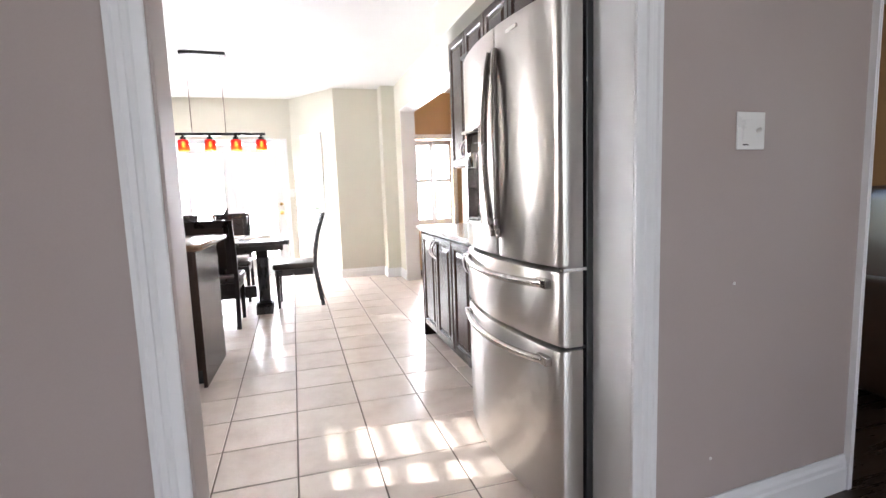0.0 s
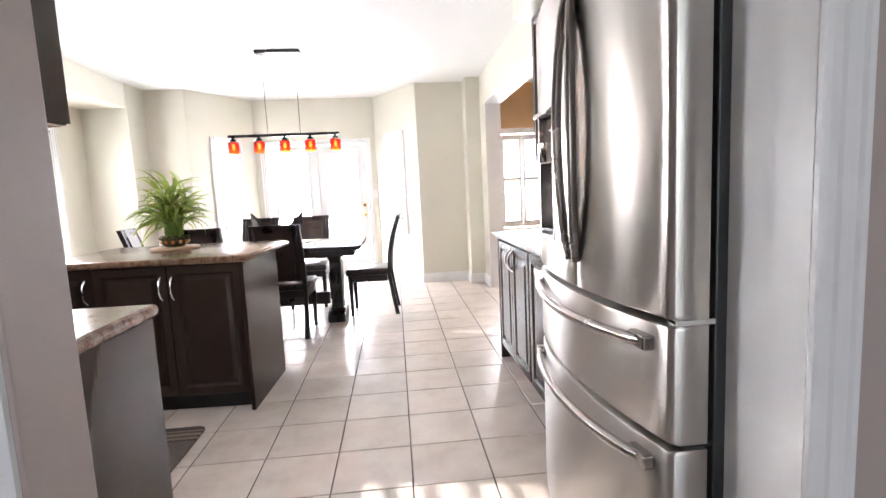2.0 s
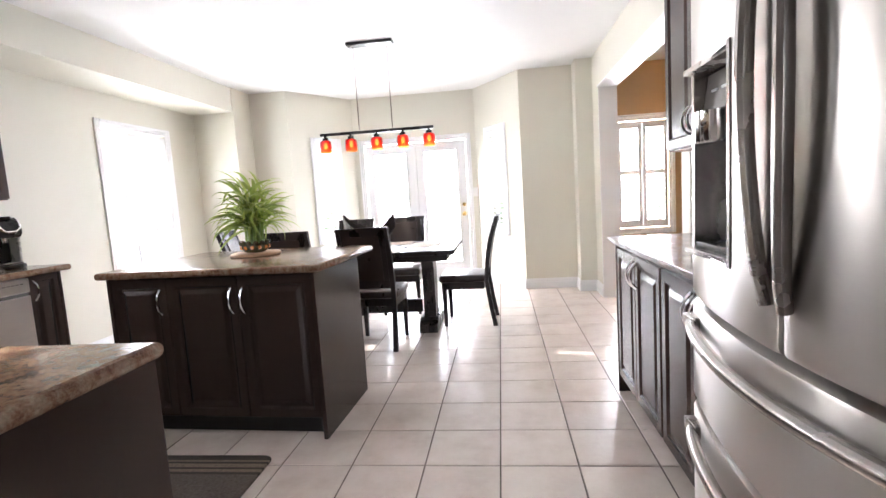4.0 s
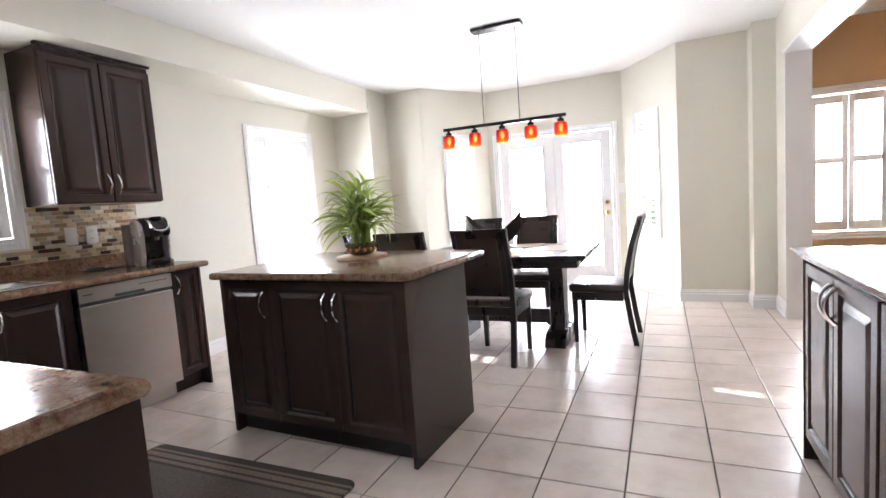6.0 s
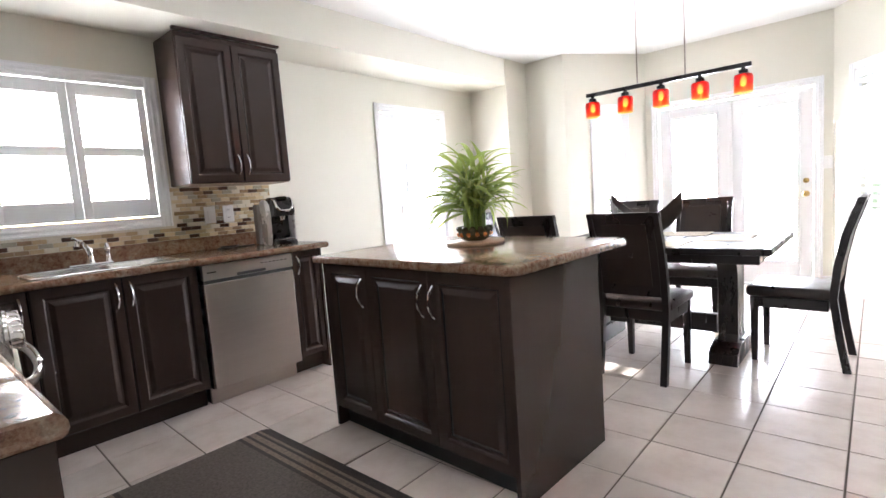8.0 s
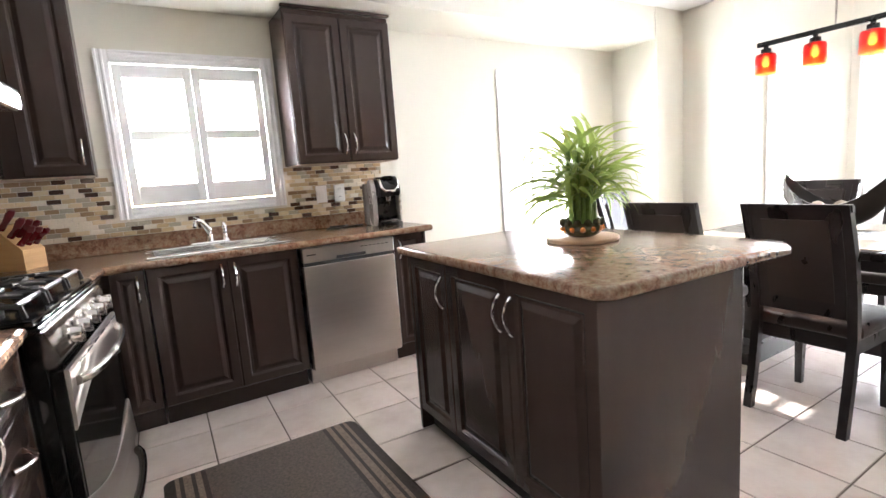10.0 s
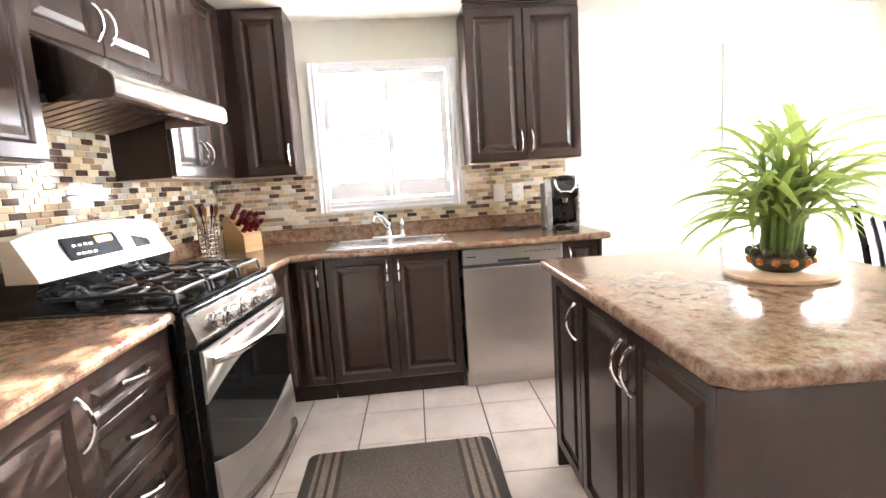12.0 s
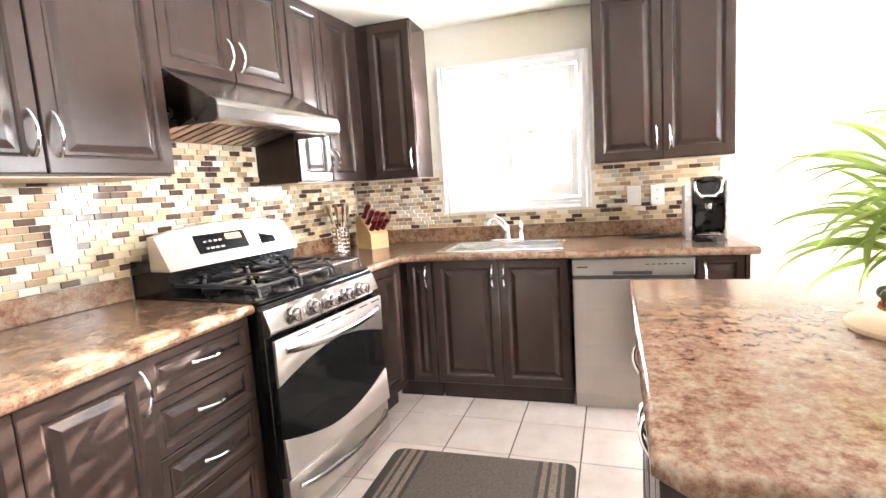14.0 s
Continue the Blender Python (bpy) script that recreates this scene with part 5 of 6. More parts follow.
def make_chair(at, rz):
    """A high-backed leather dining chair; it faces local +y."""
    ch = thing("dining_chair", "black-brown leather dining chair with a tall curved back", "chair", at, rz, "chairs round the table")
    bm = boxed((-0.215, -0.20, 0.41), (0.215, 0.225, 0.475), 0.022, 4)
    part("seat", bm, M_LEATHER, ch, "padded black leather seat", True)
    bm = bmesh.new()
    box(bm, (-0.20, -0.185, 0.345), (0.20, 0.205, 0.409), 0.003, 1)
    part("seat_frame", bm, M_FURN, ch)
    # back: curved posts, framed panel, top rail
    base = [(-0.27, 0.0), (-0.235, 0.20), (-0.205, 0.42), (-0.222, 0.60), (-0.258, 0.78), (-0.325, 0.992)]
    for s in (-1, 1):
        bm = bmesh.new()
        rings = []
        for k, (y, z) in enumerate(base):
            w = 0.018 if k < 5 else 0.014
            x = s * 0.192
            rings.append([bm.verts.new(v) for v in ((x - w, y - 0.02, z), (x + w, y - 0.02, z), (x + w, y + 0.018, z), (x - w, y + 0.018, z))])
        for p, q in zip(rings, rings[1:]):
            for j in range(4):
                bm.faces.new((p[j], p[(j + 1) % 4], q[(j + 1) % 4], q[j]))
        bm.faces.new(rings[0]), bm.faces.new(rings[-1])
        part("back_leg", bm, M_FURN, ch)
    def yy(z):
        for (ya, za), (yb_, zb) in zip(base, base[1:]):
            if za <= z <= zb + 1e-6:
                return ya + (yb_ - ya) * (z - za) / (zb - za)
        return base[-1][0]

    def slab(x, z0, z1, t0, t1, soft):
        bm = bmesh.new()
        rings = [[bm.verts.new(v) for v in ((-x, yy(z) + t0, z), (x, yy(z) + t0, z), (x, yy(z) + t1, z), (-x, yy(z) + t1, z))] for z in [z0 + (z1 - z0) * i / 10 for i in range(11)]]
        for p, q in zip(rings, rings[1:]):
            for j in range(4):
                bm.faces.new((p[j], p[(j + 1) % 4], q[(j + 1) % 4], q[j]))
        bm.faces.new(rings[0][::-1]), bm.faces.new(rings[-1])
        bmesh.ops.recalc_face_normals(bm, faces=bm.faces)
        bmesh.ops.bevel(bm, geom=[e for e in bm.edges if e.calc_face_angle(0) > 1.0], offset=soft, segments=2, affect="EDGES")
        return bm

    part("back_frame", slab(0.1735, 0.50, 0.985, -0.014, 0.012, 0.003), M_FURN, ch, smooth=True)
    part("backrest", slab(0.138, 0.555, 0.935, -0.018, 0.024, 0.010), M_LEATHER, ch, "padded black leather back panel", True)
    part("top_rail", slab(0.212, 0.958, 0.992, -0.018, 0.017, 0.006), M_FURN, ch, smooth=True)
    for s in (-1, 1):
        bm = bmesh.new()
        rings = []
        for z, w in ((0.345, 0.021), (0.18, 0.018), (0.0, 0.015)):
            rings.append([bm.verts.new((s * 0.18 + dx, 0.182 + dy, z)) for dx, dy in ((-w, -w), (w, -w), (w, w), (-w, w))])
        for p, q in zip(rings, rings[1:]):
            for j in range(4):
                bm.faces.new((p[j], p[(j + 1) % 4], q[(j + 1) % 4], q[j]))
        bm.faces.new(rings[0]), bm.faces.new(rings[-1])
        part("front_leg", bm, M_FURN, ch)
    return ch


first = make_chair((-0.60, 5.00, 0), -2)
for x, y, r in ((-1.27, 5.02, 2), (-0.60, 6.12, 180), (-1.20, 6.16, 176), (0.10, 5.60, 88), (-1.80, 5.42, -80)):
    copy_thing(first, pose(x, y, 0, 0, 0, r))

for x, y, r in ((-0.62, 5.18, 0), (-1.15, 5.18, 0), (-0.25, 5.55, 90), (-0.62, 5.80, 0)):
    pm = tagged(part("placemat", boxed((-0.2, -0.14, 0.0), (0.2, 0.14, 0.004)), M_PLACEMAT), "striped woven beige placemat on the table", "placemat", "placemats on the table")
    pm.matrix_world = pose(x, y, 0.7555, 0, 0, r)

# leaf-shaped centrepiece bowl
bw = thing("centrepiece_bowl", "dark carved wooden bowl with upswept ends on the table", "bowl", (-0.78, 5.55, 0.7555))
bw.scale = (1.0, 1.0, 1.35)
bm = bmesh.new()
ring_o = []
for k in range(13):
    u = -1 + 2 * k / 12
    x = 0.25 * u
    half = 0.115 * math.sqrt(max(0.02, 1 - abs(u) ** 2.2))
    low = 0.02 + 0.12 * abs(u) ** 2.6
    rim = 0.115 + 0.125 * abs(u) ** 2.2
    pts = []
    for j in range(9):
        v = -1 + 2 * j / 8
        pts.append((x, half * v, low + (rim - low) * abs(v) ** 2))
    ring_o.append([bm.verts.new(p) for p in pts] + [bm.verts.new((p[0], p[1] * 0.9, p[2] + 0.012 * (1 - abs(-1 + 2 * j / 8)) + 0.002)) for j, p in reversed(list(enumerate(pts)))])
for p, q in zip(ring_o, ring_o[1:]):
    for j in range(18):
        bm.faces.new((p[j], p[(j + 1) % 18], q[(j + 1) % 18], q[j]))
bm.faces.new(ring_o[0]), bm.faces.new(ring_o[-1])
part("shell", bm, M_FURN, bw, smooth=True)
part("base", boxed((-0.07, -0.04, 0.0), (0.07, 0.04, 0.03), 0.006), M_FURN, bw)
for i, (x, y) in enumerate(((-0.08, 0.0), (0.02, 0.03), (0.09, -0.02))):
    bm = bmesh.new()
    bmesh.ops.create_icosphere(bm, subdivisions=2, radius=0.045, matrix=Matrix.Translation((x, y, 0.085)))
    part("ornament_ball", bm, M_PLACEMAT, bw, "pale woven ornament ball", True)

# pendant light
pl = thing("pendant_light", "black bar pendant with five red glass shades", "ceiling light", (-0.635, 5.50, CEIL))
part("canopy", boxed((-0.21, -0.055, -0.028), (0.21, 0.055, -0.0005), 0.004), M_BLACK, pl)
for x in (-0.155, 0.155):
    part("rod", tube(bmesh.new(), [(x, 0, -0.027), (x, 0, -0.775)], 0.005, 8), M_HANDLE, pl, smooth=True)
part("bar", boxed((-0.53, -0.013, -0.80), (0.53, 0.013, -0.774), 0.003, 1), M_BLACK, pl)
for i in range(5):
    x = -0.485 + i * 0.2425
    bm = bmesh.new()
    lathe(bm, [(0.012, -0.80), (0.012, -0.812), (0.026, -0.815), (0.026, -0.842), (0.0, -0.843)], (x, 0, 0), 16)
    part("socket", bm, M_BLACK, pl, smooth=True)
    bm = bmesh.new()
    lathe(bm, [(0.030, -0.838), (0.048, -0.845), (0.052, -0.86), (0.052, -0.952), (0.049, -0.952), (0.049, -0.862), (0.044, -0.848), (0.028, -0.842)], (x, 0, 0), 24)
    sh = part("shade", bm, M_AMBER, pl, "red and orange glass shade", True)
    bm = bmesh.new()
    lathe(bm, [(0.008, -0.853), (0.013, -0.868), (0.018, -0.888), (0.014, -0.905), (0.0, -0.912)], (x, 0, 0), 14)
    part("bulb", bm, M_BULB, sh, "lit warm bulb", True)

# ---- plant on the island ----
PX, PY = -1.08, 3.92
bd = tagged(part("round_board", lathe(bmesh.new(), [(0.0, 0.0), (0.145, 0.0), (0.15, 0.005), (0.15, 0.014), (0.145, 0.018), (0.0, 0.018)], (0, 0, 0), 40), M_BOARD, smooth=True),
            "round wooden board under the potted bamboo", "board")
bd.matrix_world = pose(PX, PY, TOP + 0.0005)
pt = thing("potted_bamboo", "leafy green lucky bamboo in a glazed green pot", "plant", (PX, PY, TOP + 0.019))
bm = bmesh.new()
lathe(bm, [(0.0, 0.0), (0.054, 0.0), (0.073, 0.012), (0.087, 0.033), (0.085, 0.050), (0.075, 0.058), (0.068, 0.056), (0.066, 0.045), (0.0, 0.045)], (0, 0, 0), 28)
pot = part("pot", bm, M_POT, pt, "glazed green and brown bowl", True)
for i in range(12):
    a = 2 * math.pi * i / 12
    bm = bmesh.new()
    bmesh.ops.create_icosphere(bm, subdivisions=2, radius=0.016, matrix=Matrix.Translation((0.080 * math.cos(a), 0.080 * math.sin(a), 0.060)))
    part("rim_bead", bm, M_POT, pot, "", True)
    bm = bmesh.new()
    bmesh.ops.create_icosphere(bm, subdivisions=1, radius=0.014, matrix=Matrix.Translation((0.081 * math.cos(a + 0.26), 0.081 * math.sin(a + 0.26), 0.034)))
    part("orange_bead", bm, M_ORANGE, pot, "orange glazed bead", True)
rnd = random.Random(7)
stems = []
for i in range(17):
    a, r = 2.4 * i, 0.052 * math.sqrt((i + 0.5) / 17)
    h = rnd.uniform(0.10, 0.30) if i % 3 else rnd.uniform(0.24, 0.34)
    x, y = r * math.cos(a), r * math.sin(a)
    lean = rnd.uniform(0.0, 0.03)
    tx, ty = x + lean * math.cos(a), y + lean * math.sin(a)
    pts, rs = [], []
    for k in range(9):
        u = k / 8
        pts.append((x + (tx - x) * u, y + (ty - y) * u, 0.05 + h * u))
        rs.append(0.0085 + (0.0018 if k % 2 else 0))
    part("stem", tube(bmesh.new(), pts, rs, 7), M_STEM, pt, "", True)
    stems.append((x, y, tx, ty, 0.05 + h, a))


def leaf_mesh(length, width, rise, droop):
    """A lance-shaped blade that sets off at an angle of rise and bends over by droop on its way out, along x."""
    bm = bmesh.new()
    rows = []
    x = z = 0.0
    for k in range(11):
        u = k / 10
        w = width * (math.sin(math.pi * min(1.0, 0.10 + 0.90 * u)) ** 0.9) + 0.0008
        ang = rise - droop * u ** 1.2
        rows.append([bm.verts.new((x, -w / 2, z + 0.16 * w)), bm.verts.new((x, 0, z - 0.08 * w)), bm.verts.new((x, w / 2, z + 0.16 * w))])
        x += length / 10 * math.cos(ang)
        z += length / 10 * math.sin(ang)
    for p, q in zip(rows, rows[1:]):
        bm.faces.new((p[0], p[1], q[1], q[0])), bm.faces.new((p[1], p[2], q[2], q[1]))
    me = bpy.data.meshes.new("leaf")
    bm.to_mesh(me)
    bm.free()
    me.materials.append(M_LEAF)
    me.shade_smooth()
    return me


leaf_kinds = [leaf_mesh(rnd.uniform(0.23, 0.33), rnd.uniform(0.017, 0.027), radians(rnd.uniform(10, 60)), radians(rnd.uniform(60, 125))) for _ in range(18)]
for n_, (bx, by, tx, ty, sz, a) in enumerate(stems):
    for k in range(11):
        u = 1.0 - 0.068 * k - rnd.uniform(0, 0.03)
        if 0.05 + (sz - 0.05) * u < 0.13:
            continue
        lf = new("leaf", rnd.choice(leaf_kinds))
        lf.parent = pt
        az = math.degrees(a) + rnd.gauss(0, 62) + (0 if k % 3 else 140)
        lf.matrix_local = (pose(bx + (tx - bx) * u, by + (ty - by) * u, 0.05 + (sz - 0.05) * u, 0, 0, az)
                           @ pose(0, 0, 0, rnd.uniform(-35, 35), rnd.uniform(-30, 18) - (28 if k < 3 else 0), 0) @ Matrix.Scale(rnd.uniform(0.72, 1.08), 4))

# ---- counter things ----
M_SILVER = surface("silver_grey_plastic", (0.55, 0.53, 0.51), (0.63, 0.61, 0.59), 0.28, 0.3, scale=6, relief=0)
M_TANK = surface("smoky_tank_plastic", (0.26, 0.25, 0.24), (0.33, 0.32, 0.31), 0.16, scale=6, relief=0)
kg = thing("coffee_machine", "black and silver pod coffee machine on the counter", "coffee maker", (-2.80, 3.835, TOP + 0.0005), 78)
bm = bmesh.new()
prism(bm, [(-0.075, -0.13), (-0.04, -0.155), (0.04, -0.155), (0.075, -0.13), (0.08, 0.13), (-0.08, 0.13)], 0.0, 0.03, 0.006, 2)
part("base", bm, M_BLACK, kg)
part("body", boxed((-0.078, 0.0, 0.031), (0.078, 0.14, 0.315), 0.02, 3), M_BLACK, kg, smooth=True)
bm = bmesh.new()
prof = [(0.03, 0.20), (-0.125, 0.20), (-0.145, 0.225), (-0.145, 0.265), (-0.115, 0.315), (-0.06, 0.335), (0.03, 0.335)]
extrude_x(bm, prof, -0.072, 0.072)
bmesh.ops.bevel(bm, geom=list(bm.edges), offset=0.006, segments=2, affect="EDGES")
part("brew_head", bm, M_BLACK, kg, smooth=True)
for s_ in (-1, 1):
    bm = bmesh.new()
    w0, w1 = (0.079, 0.112) if s_ < 0 else (0.079, 0.092)
    extrude_x(bm, [(0.06, 0.0), (-0.06, 0.0), (-0.075, 0.05), (-0.085, 0.22), (-0.065, 0.285), (-0.025, 0.315), (0.03, 0.322), (0.06, 0.30)], s_ * w0, s_ * w1)
    bmesh.ops.bevel(bm, geom=list(bm.edges), offset=0.006, segments=2, affect="EDGES")
    part("side_shell", bm, M_SILVER, kg, "silver grey side shell", True)
part("water_tank", boxed((-0.135, 0.062, 0.002), (-0.08, 0.15, 0.295), 0.012, 2), M_TANK, kg, "smoky grey water tank", True)
bm = bmesh.new()
tube(bm, [(-0.062, -0.09, 0.325), (-0.062, -0.125, 0.305), (-0.055, -0.15, 0.262), (-0.03, -0.153, 0.238), (0.03, -0.153, 0.238), (0.055, -0.15, 0.262), (0.062, -0.125, 0.305), (0.062, -0.09, 0.325)], 0.009, 8)
part("lid_handle", bm, M_CHROME, kg, "arched chrome lid handle", True)
part("screen", boxed((-0.03, -0.118, 0.316), (0.03, -0.07, 0.339), 0.003, 1), M_DISPLAY, kg)
part("drip_tray", boxed((-0.055, -0.14, 0.031), (0.055, -0.02, 0.042), 0.004), M_HANDLE, kg)
part("nozzle", lathe(bmesh.new(), [(0.014, 0.17), (0.018, 0.199), (0.0, 0.1995)], (0, -0.08, 0), 14), M_CHROME, kg, smooth=True)
cd = bmesh.new()
tube(cd, [(-2.98, 3.72, TOP + 0.006), (-2.95, 3.62, TOP + 0.006), (-2.92, 3.52, TOP + 0.006), (-2.96, 3.44, TOP + 0.006), (-3.02, 3.50, TOP + 0.006), (-2.97, 3.60, TOP + 0.016), (-2.93, 3.56, TOP + 0.016), (-2.98, 3.47, TOP + 0.016)], 0.0055, 6)
tagged(part("cable", cd, M_BLACK, smooth=True), "black power cable coiled on the counter", "cable")

kb = thing("knife_block", "pale wooden knife block with red-handled knives", "knife block", (-2.86, 1.80, TOP + 0.0005), 148)
kb.scale = (1.25, 1.15, 1.0)
bm = bmesh.new()
extrude_x(bm, [(-0.075, 0.0), (0.075, 0.0), (0.075, 0.205), (0.035, 0.225), (-0.075, 0.10)], -0.055, 0.055)
part("block", bm, M_BUTCHER, kb)
for i in range(7):
    bm = bmesh.new()
    x, u = -0.036 + (i % 3) * 0.036, 0.2 + 0.33 * (i // 3)
    y, z = -0.075 + 0.11 * u, 0.10 + 0.125 * u
    L_ = 0.10 - 0.012 * (i % 3)
    tube(bm, [(x, y + 0.004, z - 0.006), (x, y - 0.03, z + 0.035), (x + 0.002, y - 0.055, z + L_ * 0.75), (x, y - 0.068, z + L_ * 0.9)], [0.010, 0.008, 0.011, 0.007], 8, 1.5)
    part("knife_handle", bm, M_REDP, kb, "dark red knife handle", True)

uh = thing("utensil_holder", "chrome wire holder with wooden and red utensils", "utensil holder", (-2.68, 1.66, TOP + 0.0005))
uh.scale = (1.15, 1.15, 1.15)
for k in range(7):
    z = 0.006 + 0.022 * k
    part("wire_ring", tube(bmesh.new(), [(0.045 * math.cos(2 * math.pi * j / 16), 0.045 * math.sin(2 * math.pi * j / 16), z) for j in range(17)], 0.0035, 5), M_CHROME, uh, "", True)
for j in range(6):
    a = 2 * math.pi * j / 6
    part("wire_post", tube(bmesh.new(), [(0.045 * math.cos(a), 0.045 * math.sin(a), 0.0035), (0.045 * math.cos(a), 0.045 * math.sin(a), 0.14)], 0.003, 5), M_CHROME, uh, "", True)
part("bottom", lathe(bmesh.new(), [(0.0, 0.001), (0.044, 0.001), (0.044, 0.005), (0.0, 0.005)], (0, 0, 0), 18), M_CHROME, uh)
for i, (a, m, hd_) in enumerate(((0.3, M_SPOON, 0.028), (1.5, M_SPOON, 0.024), (2.8, M_PLATE, 0.02), (3.9, M_REDP, 0.022), (5.2, M_SPOON, 0.026), (0.9, M_REDP, 0.018), (4.5, M_PLATE, 0.018))):
    c, s = math.cos(a), math.sin(a)
    bm = bmesh.new()
    tube(bm, [(-0.01 * c, -0.01 * s, 0.01), (0.035 * c, 0.035 * s, 0.15), (0.05 * c, 0.05 * s, 0.20), (0.055 * c, 0.055 * s, 0.22), (0.06 * c, 0.06 * s, 0.25), (0.063 * c, 0.063 * s, 0.265)], [0.005, 0.005, 0.006, hd_ * 0.8, hd_, 0.006], 8, 0.35)
    part("utensil", bm, m, uh, "", True)


def outlet(name, label, at, rz, toggles):
    """A white wall plate; its face looks to local -y."""
    ob = thing(name, label, "switch" if toggles else "outlet", at, rz)
    part("plate", boxed((-0.04, -0.006, -0.06), (0.04, -0.0005, 0.06), 0.003, 2), M_PLATE, ob)
    if toggles:
        part("rocker", boxed((-0.018, -0.010, -0.033), (0.018, -0.0055, 0.033), 0.002, 1), M_PLATE, ob)
    else:
        for z in (-0.028, 0.028):
            f = part("socket_face", boxed((-0.018, -0.0085, z - 0.018), (0.018, -0.0055, z + 0.018), 0.003, 2), M_PLATE, ob)
            part("slot", boxed((-0.008, -0.0092, z - 0.004), (-0.005, -0.008, z + 0.006)), M_SLOT, f)
            part("slot", boxed((0.005, -0.0092, z - 0.004), (0.008, -0.008, z + 0.006)), M_SLOT, f)
    return ob


outlet("light_switch", "white rocker switch on the mosaic backsplash", (WX + 0.009, 3.48, 1.15), 90, True)
outlet("power_outlet", "white power outlet on the mosaic backsplash", (WX + 0.009, 3.615, 1.15), 90, False)
outlet("power_outlet", "white power outlet on the stove-side backsplash", south(-1.065, SY + 0.009, 1.165), 180 + S_TURN, False)
outlet("light_switch", "white switch beside the garden doors", (0.118, 7.897, 1.22), 0, True)
sw = thing("dimmer_switch", "white double dimmer switch plate on the hall wall", "switch", (1.507, 1.2275, 1.339), HALL_TURN)
part("plate", boxed((-0.06, -0.006, -0.058), (0.06, -0.0005, 0.058), 0.003, 2), M_PLATE, sw)
part("rocker", boxed((-0.04, -0.010, -0.033), (-0.008, -0.0055, 0.033), 0.002, 1), M_PLATE, sw)
part("slot", boxed((-0.035, -0.0075, -0.045), (-0.012, -0.0055, -0.041)), M_SLOT, sw)
bm = bmesh.new()
tube(bm, [(0.025, -0.005, 0.0), (0.027, -0.022, 0.006)], 0.006, 8)
part("lever", bm, M_PLATE, sw, smooth=True)

# tiny round white specks on the hall wall
for x, y, z in ((1.465, 1.2255, 0.857), (1.385, 1.2203, 0.276)):
    pg = tagged(part("wall_speck", lathe(bmesh.new(), [(0.006, 0.004), (0.006, -0.001), (0.0035, -0.003), (0.0, -0.003)], (0, 0, 0), 12, "y"), M_PLATE, smooth=True), "tiny round white speck on the hall wall", "wall plug", "plugs in the hall wall")
    pg.matrix_world = pose(x, y, z, 0, 0, HALL_TURN)

# floor mat
mt = bmesh.new()
rr_ = 0.04
outl = []
for cx, cy, a0 in ((0.64 - rr_, 0.43 - rr_, 0), (-0.62 + rr_, 0.43 - rr_, 90), (-0.62 + rr_, -0.43 + rr_, 180), (0.64 - rr_, -0.43 + rr_, 270)):
    outl += [(cx + rr_ * math.cos(radians(a0 + 15 * k)), cy + rr_ * math.sin(radians(a0 + 15 * k))) for k in range(7)]
prism(mt, outl, 0.0, 0.012, 0.004, 2)
matob = tagged(part("kitchen_mat", mt, M_MAT, smooth=True), "dark grey kitchen mat with beige end stripes", "mat")
matob.matrix_world = pose(-1.32, 2.70, 0.0005, 0, 0, 0)

# sofa in the next room
so = thing("sofa", "brown leather sofa in the living room", "sofa", (3.0, 2.0, 0.0))
part("base", boxed((0, -0.9, 0.06), (1.0, 0.2, 0.42), 0.04, 3), M_SOFA, so, smooth=True)
part("arm", boxed((-0.12, -0.9, 0.06), (0.10, 0.2, 0.66), 0.07, 4), M_SOFA, so, smooth=True)
part("backrest", boxed((0.0, 0.02, 0.42), (1.2, 0.3, 1.12), 0.08, 4), M_SOFA, so, smooth=True)

# ---- mosaic backsplash ----
TW, TH, GAP = 0.067, 0.0268, 0.0025


def mosaic_cells(u0, u1, z0, z1, skip=None):
    row = 0
    z = z0
    while z + TH <= z1 + 0.004:
        u = u0 - (row * 0.37 % 1.0) * TW
        while u < u1:
            a, b = max(u, u0), min(u + TW, u1)
            if b - a > 0.012 and not (skip and skip(a, b, z, z + TH)):
                yield a, b, z
            u += TW
        z += TH
        row += 1


def tile_verts(a, b, z, place):
    g, t = GAP / 2, 0.006
    e = 0.0015
    low = [(a + g, 0.001, z + g), (b - g, 0.001, z + g), (b - g, 0.001, z + TH - g), (a + g, 0.001, z + TH - g)]
    top = [(a + g + e, t, z + g + e), (b - g - e, t, z + g + e), (b - g - e, t, z + TH - g - e), (a + g + e, t, z + TH - g - e)]
    mid = [(x, t - 0.0015, zz) for x, _, zz in low]
    return [place(*p) for p in low + mid + top]


TFACES = [(0, 1, 5, 4), (1, 2, 6, 5), (2, 3, 7, 6), (3, 0, 4, 7), (4, 5, 9, 8), (5, 6, 10, 9), (6, 7, 11, 10), (7, 4, 8, 11), (8, 9, 10, 11)]
south_place = lambda u, o, z: (u, SY + 0.002 + o, z)
west_place = lambda u, o, z: (WX + 0.002 + o, u, z)
bs = structure("backsplash_south", boxed((-3.045, SY + 0.0005, TOP + 0.095), (-0.25, SY + 0.003, 1.80)), M_WGROUT, "mosaic backsplash behind the stove", "backsplash")
bs.matrix_world = SOUTH
Y_IN = south_wall_y(WX) + 0.004
bm = boxed((WX + 0.0005, Y_IN, TOP + 0.095), (WX + 0.003, 3.965, 1.097))
box(bm, (WX + 0.0005, Y_IN, 1.0972), (WX + 0.003, 2.249, 1.40))
box(bm, (WX + 0.0005, 3.231, 1.0972), (WX + 0.003, 3.965, 1.40))
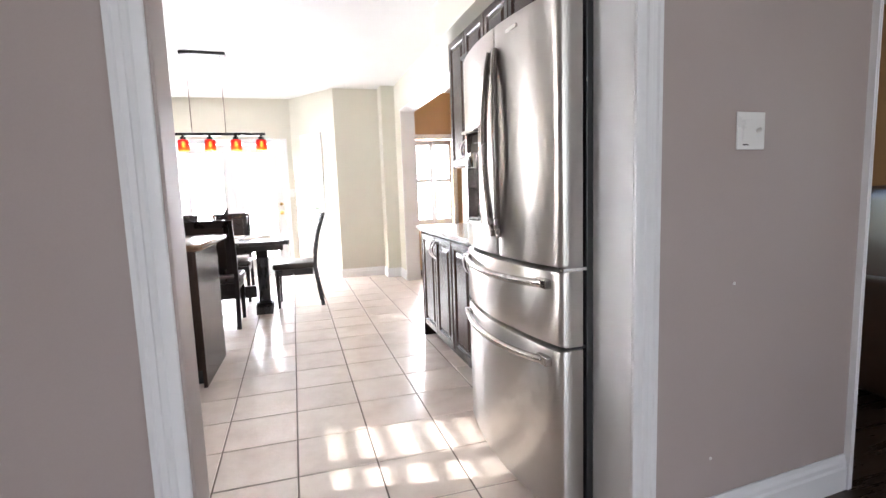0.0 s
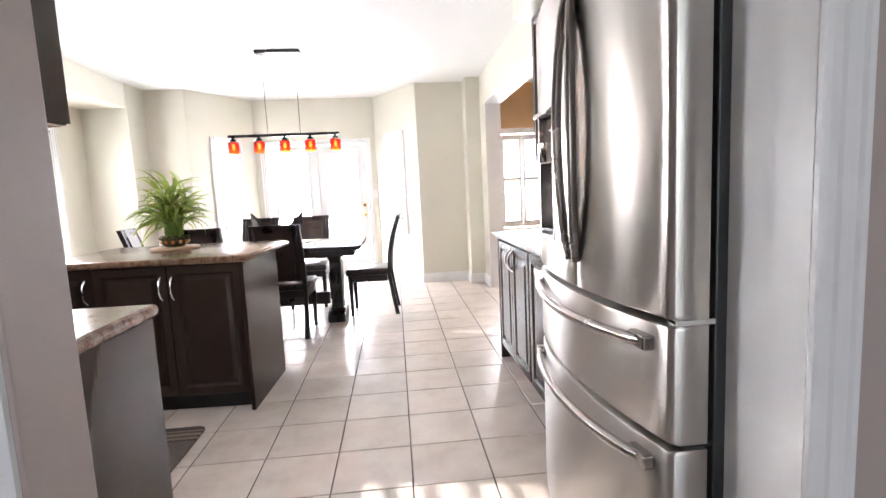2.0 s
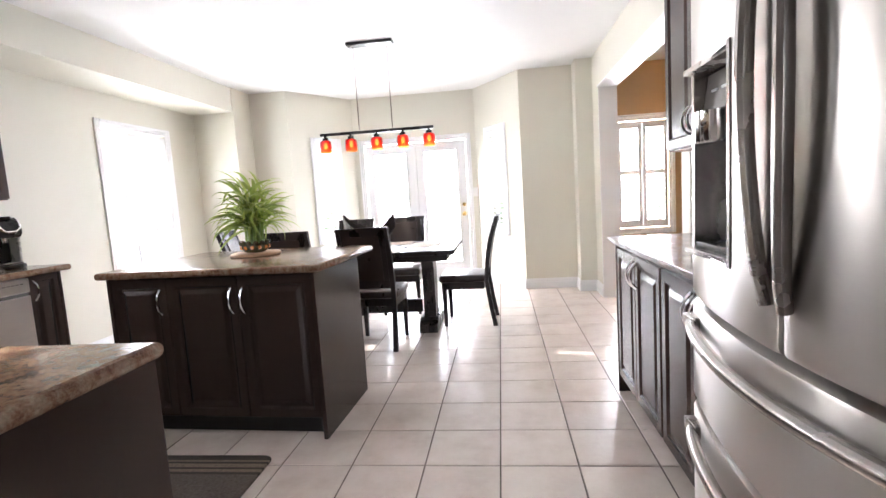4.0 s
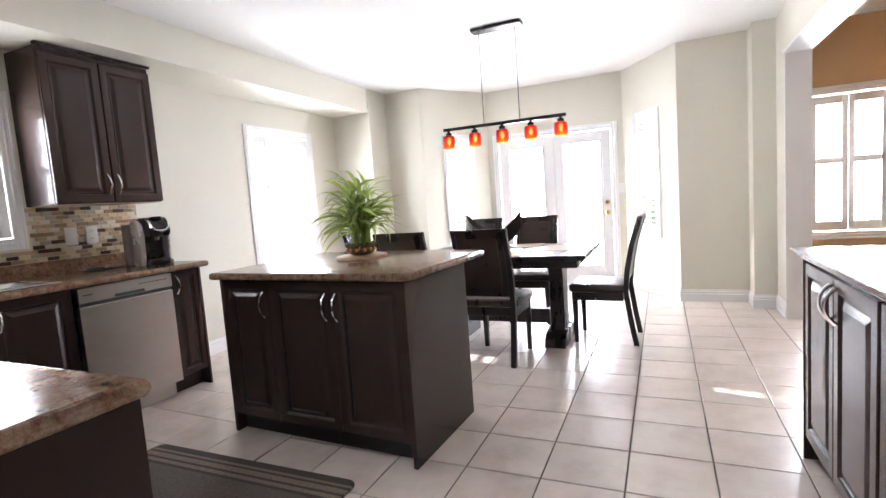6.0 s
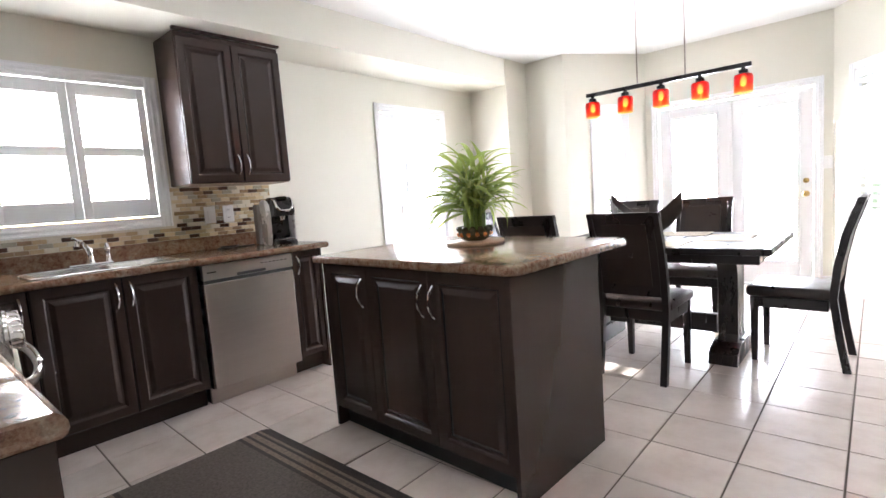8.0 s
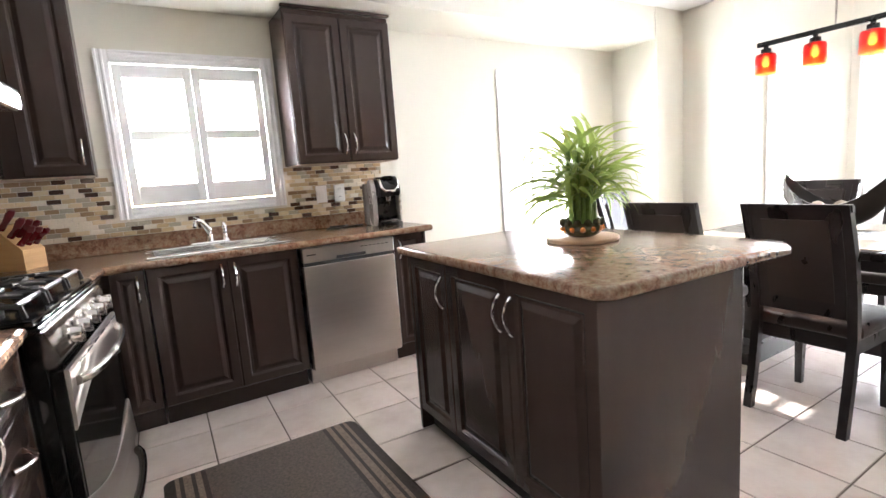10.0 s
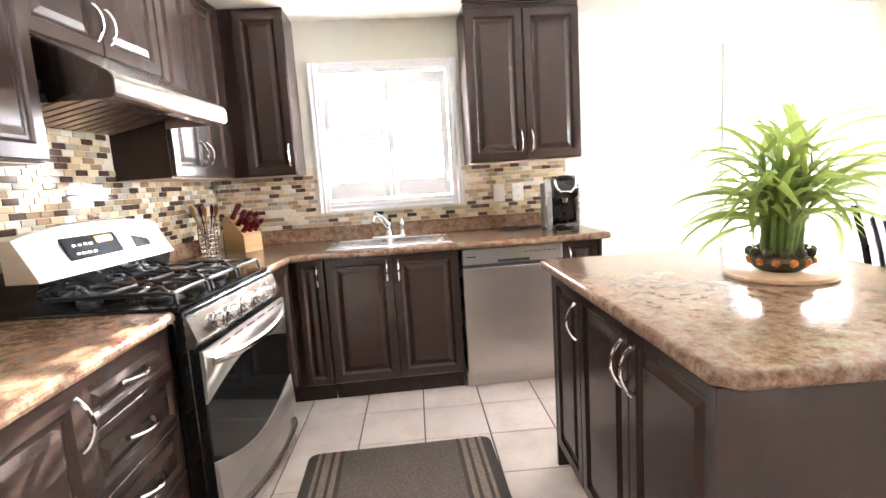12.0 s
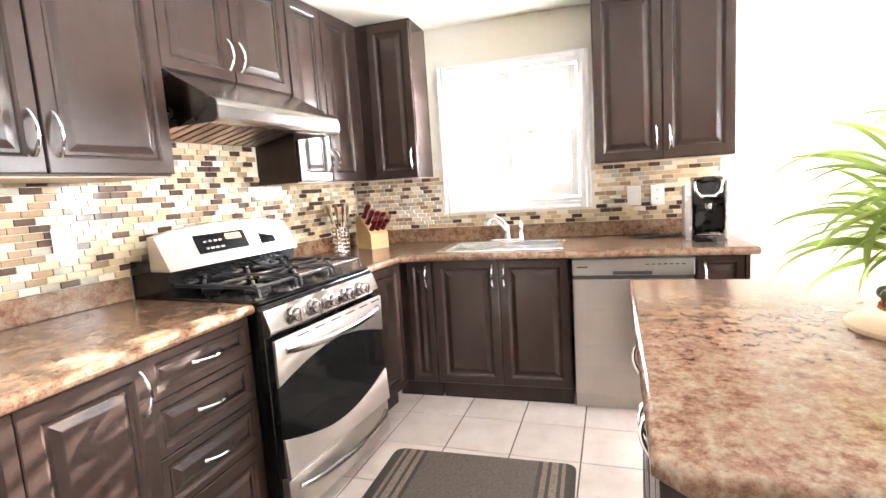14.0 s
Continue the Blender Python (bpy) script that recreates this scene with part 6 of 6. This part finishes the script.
bw_ = structure("backsplash_west", bm, M_WGROUT, "mosaic backsplash behind the sink", "backsplash")
cut_window = lambda a, b, z0, z1: b > 2.25 and a < 3.23 and z1 > 1.096
south = [c for c in mosaic_cells(-3.043, -0.25, TOP + 0.096, 1.60) if (c[2] < 1.39 or (-2.093 < c[0] and c[1] < -1.335))]
west = [c for c in mosaic_cells(Y_IN + 0.008, 3.965, TOP + 0.096, 1.37, cut_window)]
near = [c for c in south if -1.95 < c[0] and c[1] < -0.83 and 1.14 < c[2] < 1.60][:295]
near_west = west[-295:]
shapes = {}
for cells, par, place, turn in ((near, bs, south_place, 0), (near_west, bw_, west_place, 1)):
    for a, b, z in cells:
        w = (round(b - a, 4), turn)
        if w not in shapes:
            me = bpy.data.meshes.new("mosaic_tile")
            me.from_pydata(tile_verts(0, w[0], 0, (lambda u, o, zz: (o, u, zz)) if turn else (lambda u, o, zz: (u, o, zz))), [], TFACES)
            me.materials.append(M_MOSAIC)
            shapes[w] = me
        t = new("mosaic_tile", shapes[w])
        t.parent = par
        t.location = place(a, 0, z)
keep = {("s", c) for c in near} | {("w", c) for c in near_west}
for nm, cells, place, par in (("mosaic_field_south", [c for c in south if ("s", c) not in keep], south_place, bs), ("mosaic_field_west", [c for c in west if ("w", c) not in keep], west_place, bw_)):
    vs, fs = [], []
    for a, b, z in cells:
        k = len(vs)
        vs += tile_verts(a, b, z, place)
        fs += [tuple(i + k for i in f) for f in TFACES]
    me = bpy.data.meshes.new(nm)
    me.from_pydata(vs, [], fs)
    me.materials.append(M_MOSAIC_J)
    o = new(nm, me)
    o.parent = par
    tagged(o, "small glass mosaic tiles in cream, tan and brown", kind="stuff")

# ---- floor tiles ----
PXT, PYT, OX, OY = 0.340, 0.333, 0.064, 3.40
SEAM_X = OX - 3.98 * PXT                 # the field under the sink side is laid a little askew
g, t = 0.0034, 0.004
floor_ob = bpy.data.objects["floor"]
hall_ob = bpy.data.objects["floor_hall"]
e = 0.0018
tv = [(g, g, -t), (PXT - g, g, -t), (PXT - g, PYT - g, -t), (g, PYT - g, -t), (g, g, -e), (PXT - g, g, -e), (PXT - g, PYT - g, -e), (g, PYT - g, -e),
      (g + e, g + e, 0), (PXT - g - e, g + e, 0), (PXT - g - e, PYT - g - e, 0), (g + e, PYT - g - e, 0)]
tile_me = bpy.data.meshes.new("floor_tile")
tile_me.from_pydata(tv, [], TFACES)
tile_me.materials.append(M_TILE)
EAST_FIELD = pose(OX, OY, 0)
WEST_FIELD = pose(-2.305, 3.487, 0, 0, 0, -2.1) @ Matrix.Diagonal((0.988, 0.983, 1, 1))
vs, fs = [], []
for field, cols, rows in ((EAST_FIELD, range(-6, 5), range(-19, 14)), (WEST_FIELD, range(-3, 5), range(-7, 11))):
    for i in cols:
        for j in rows:
            m = field @ Matrix.Translation((i * PXT, j * PYT, 0))
            c = m @ Vector((PXT / 2, PYT / 2, 0))
            if (field is EAST_FIELD) != (c.x > SEAM_X or c.y < 1.2) or c.x > 1.72 or c.x < -3.2 or c.y > 7.95:
                continue
            inside = c.y > 1.35 and c.x > -2.65 and (c.y < 7.05 or -2.05 < c.x < 0.75)
            if inside:
                o = new("floor_tile", tile_me)
                o.parent = floor_ob
                o.matrix_local = m
            elif c.y >= 1.2 or c.x > -1.65:
                k = len(vs)
                vs += [tuple(m @ Vector(v)) for v in tv]
                fs += [tuple(q + k for q in f) for f in TFACES]
me = bpy.data.meshes.new("floor_tile_rest")
me.from_pydata(vs, [], fs)
me.materials.append(M_TILE)
o = new("floor_tile_rest", me)
o.parent = hall_ob
tagged(o, "beige ceramic floor tiles at the edges", kind="stuff")
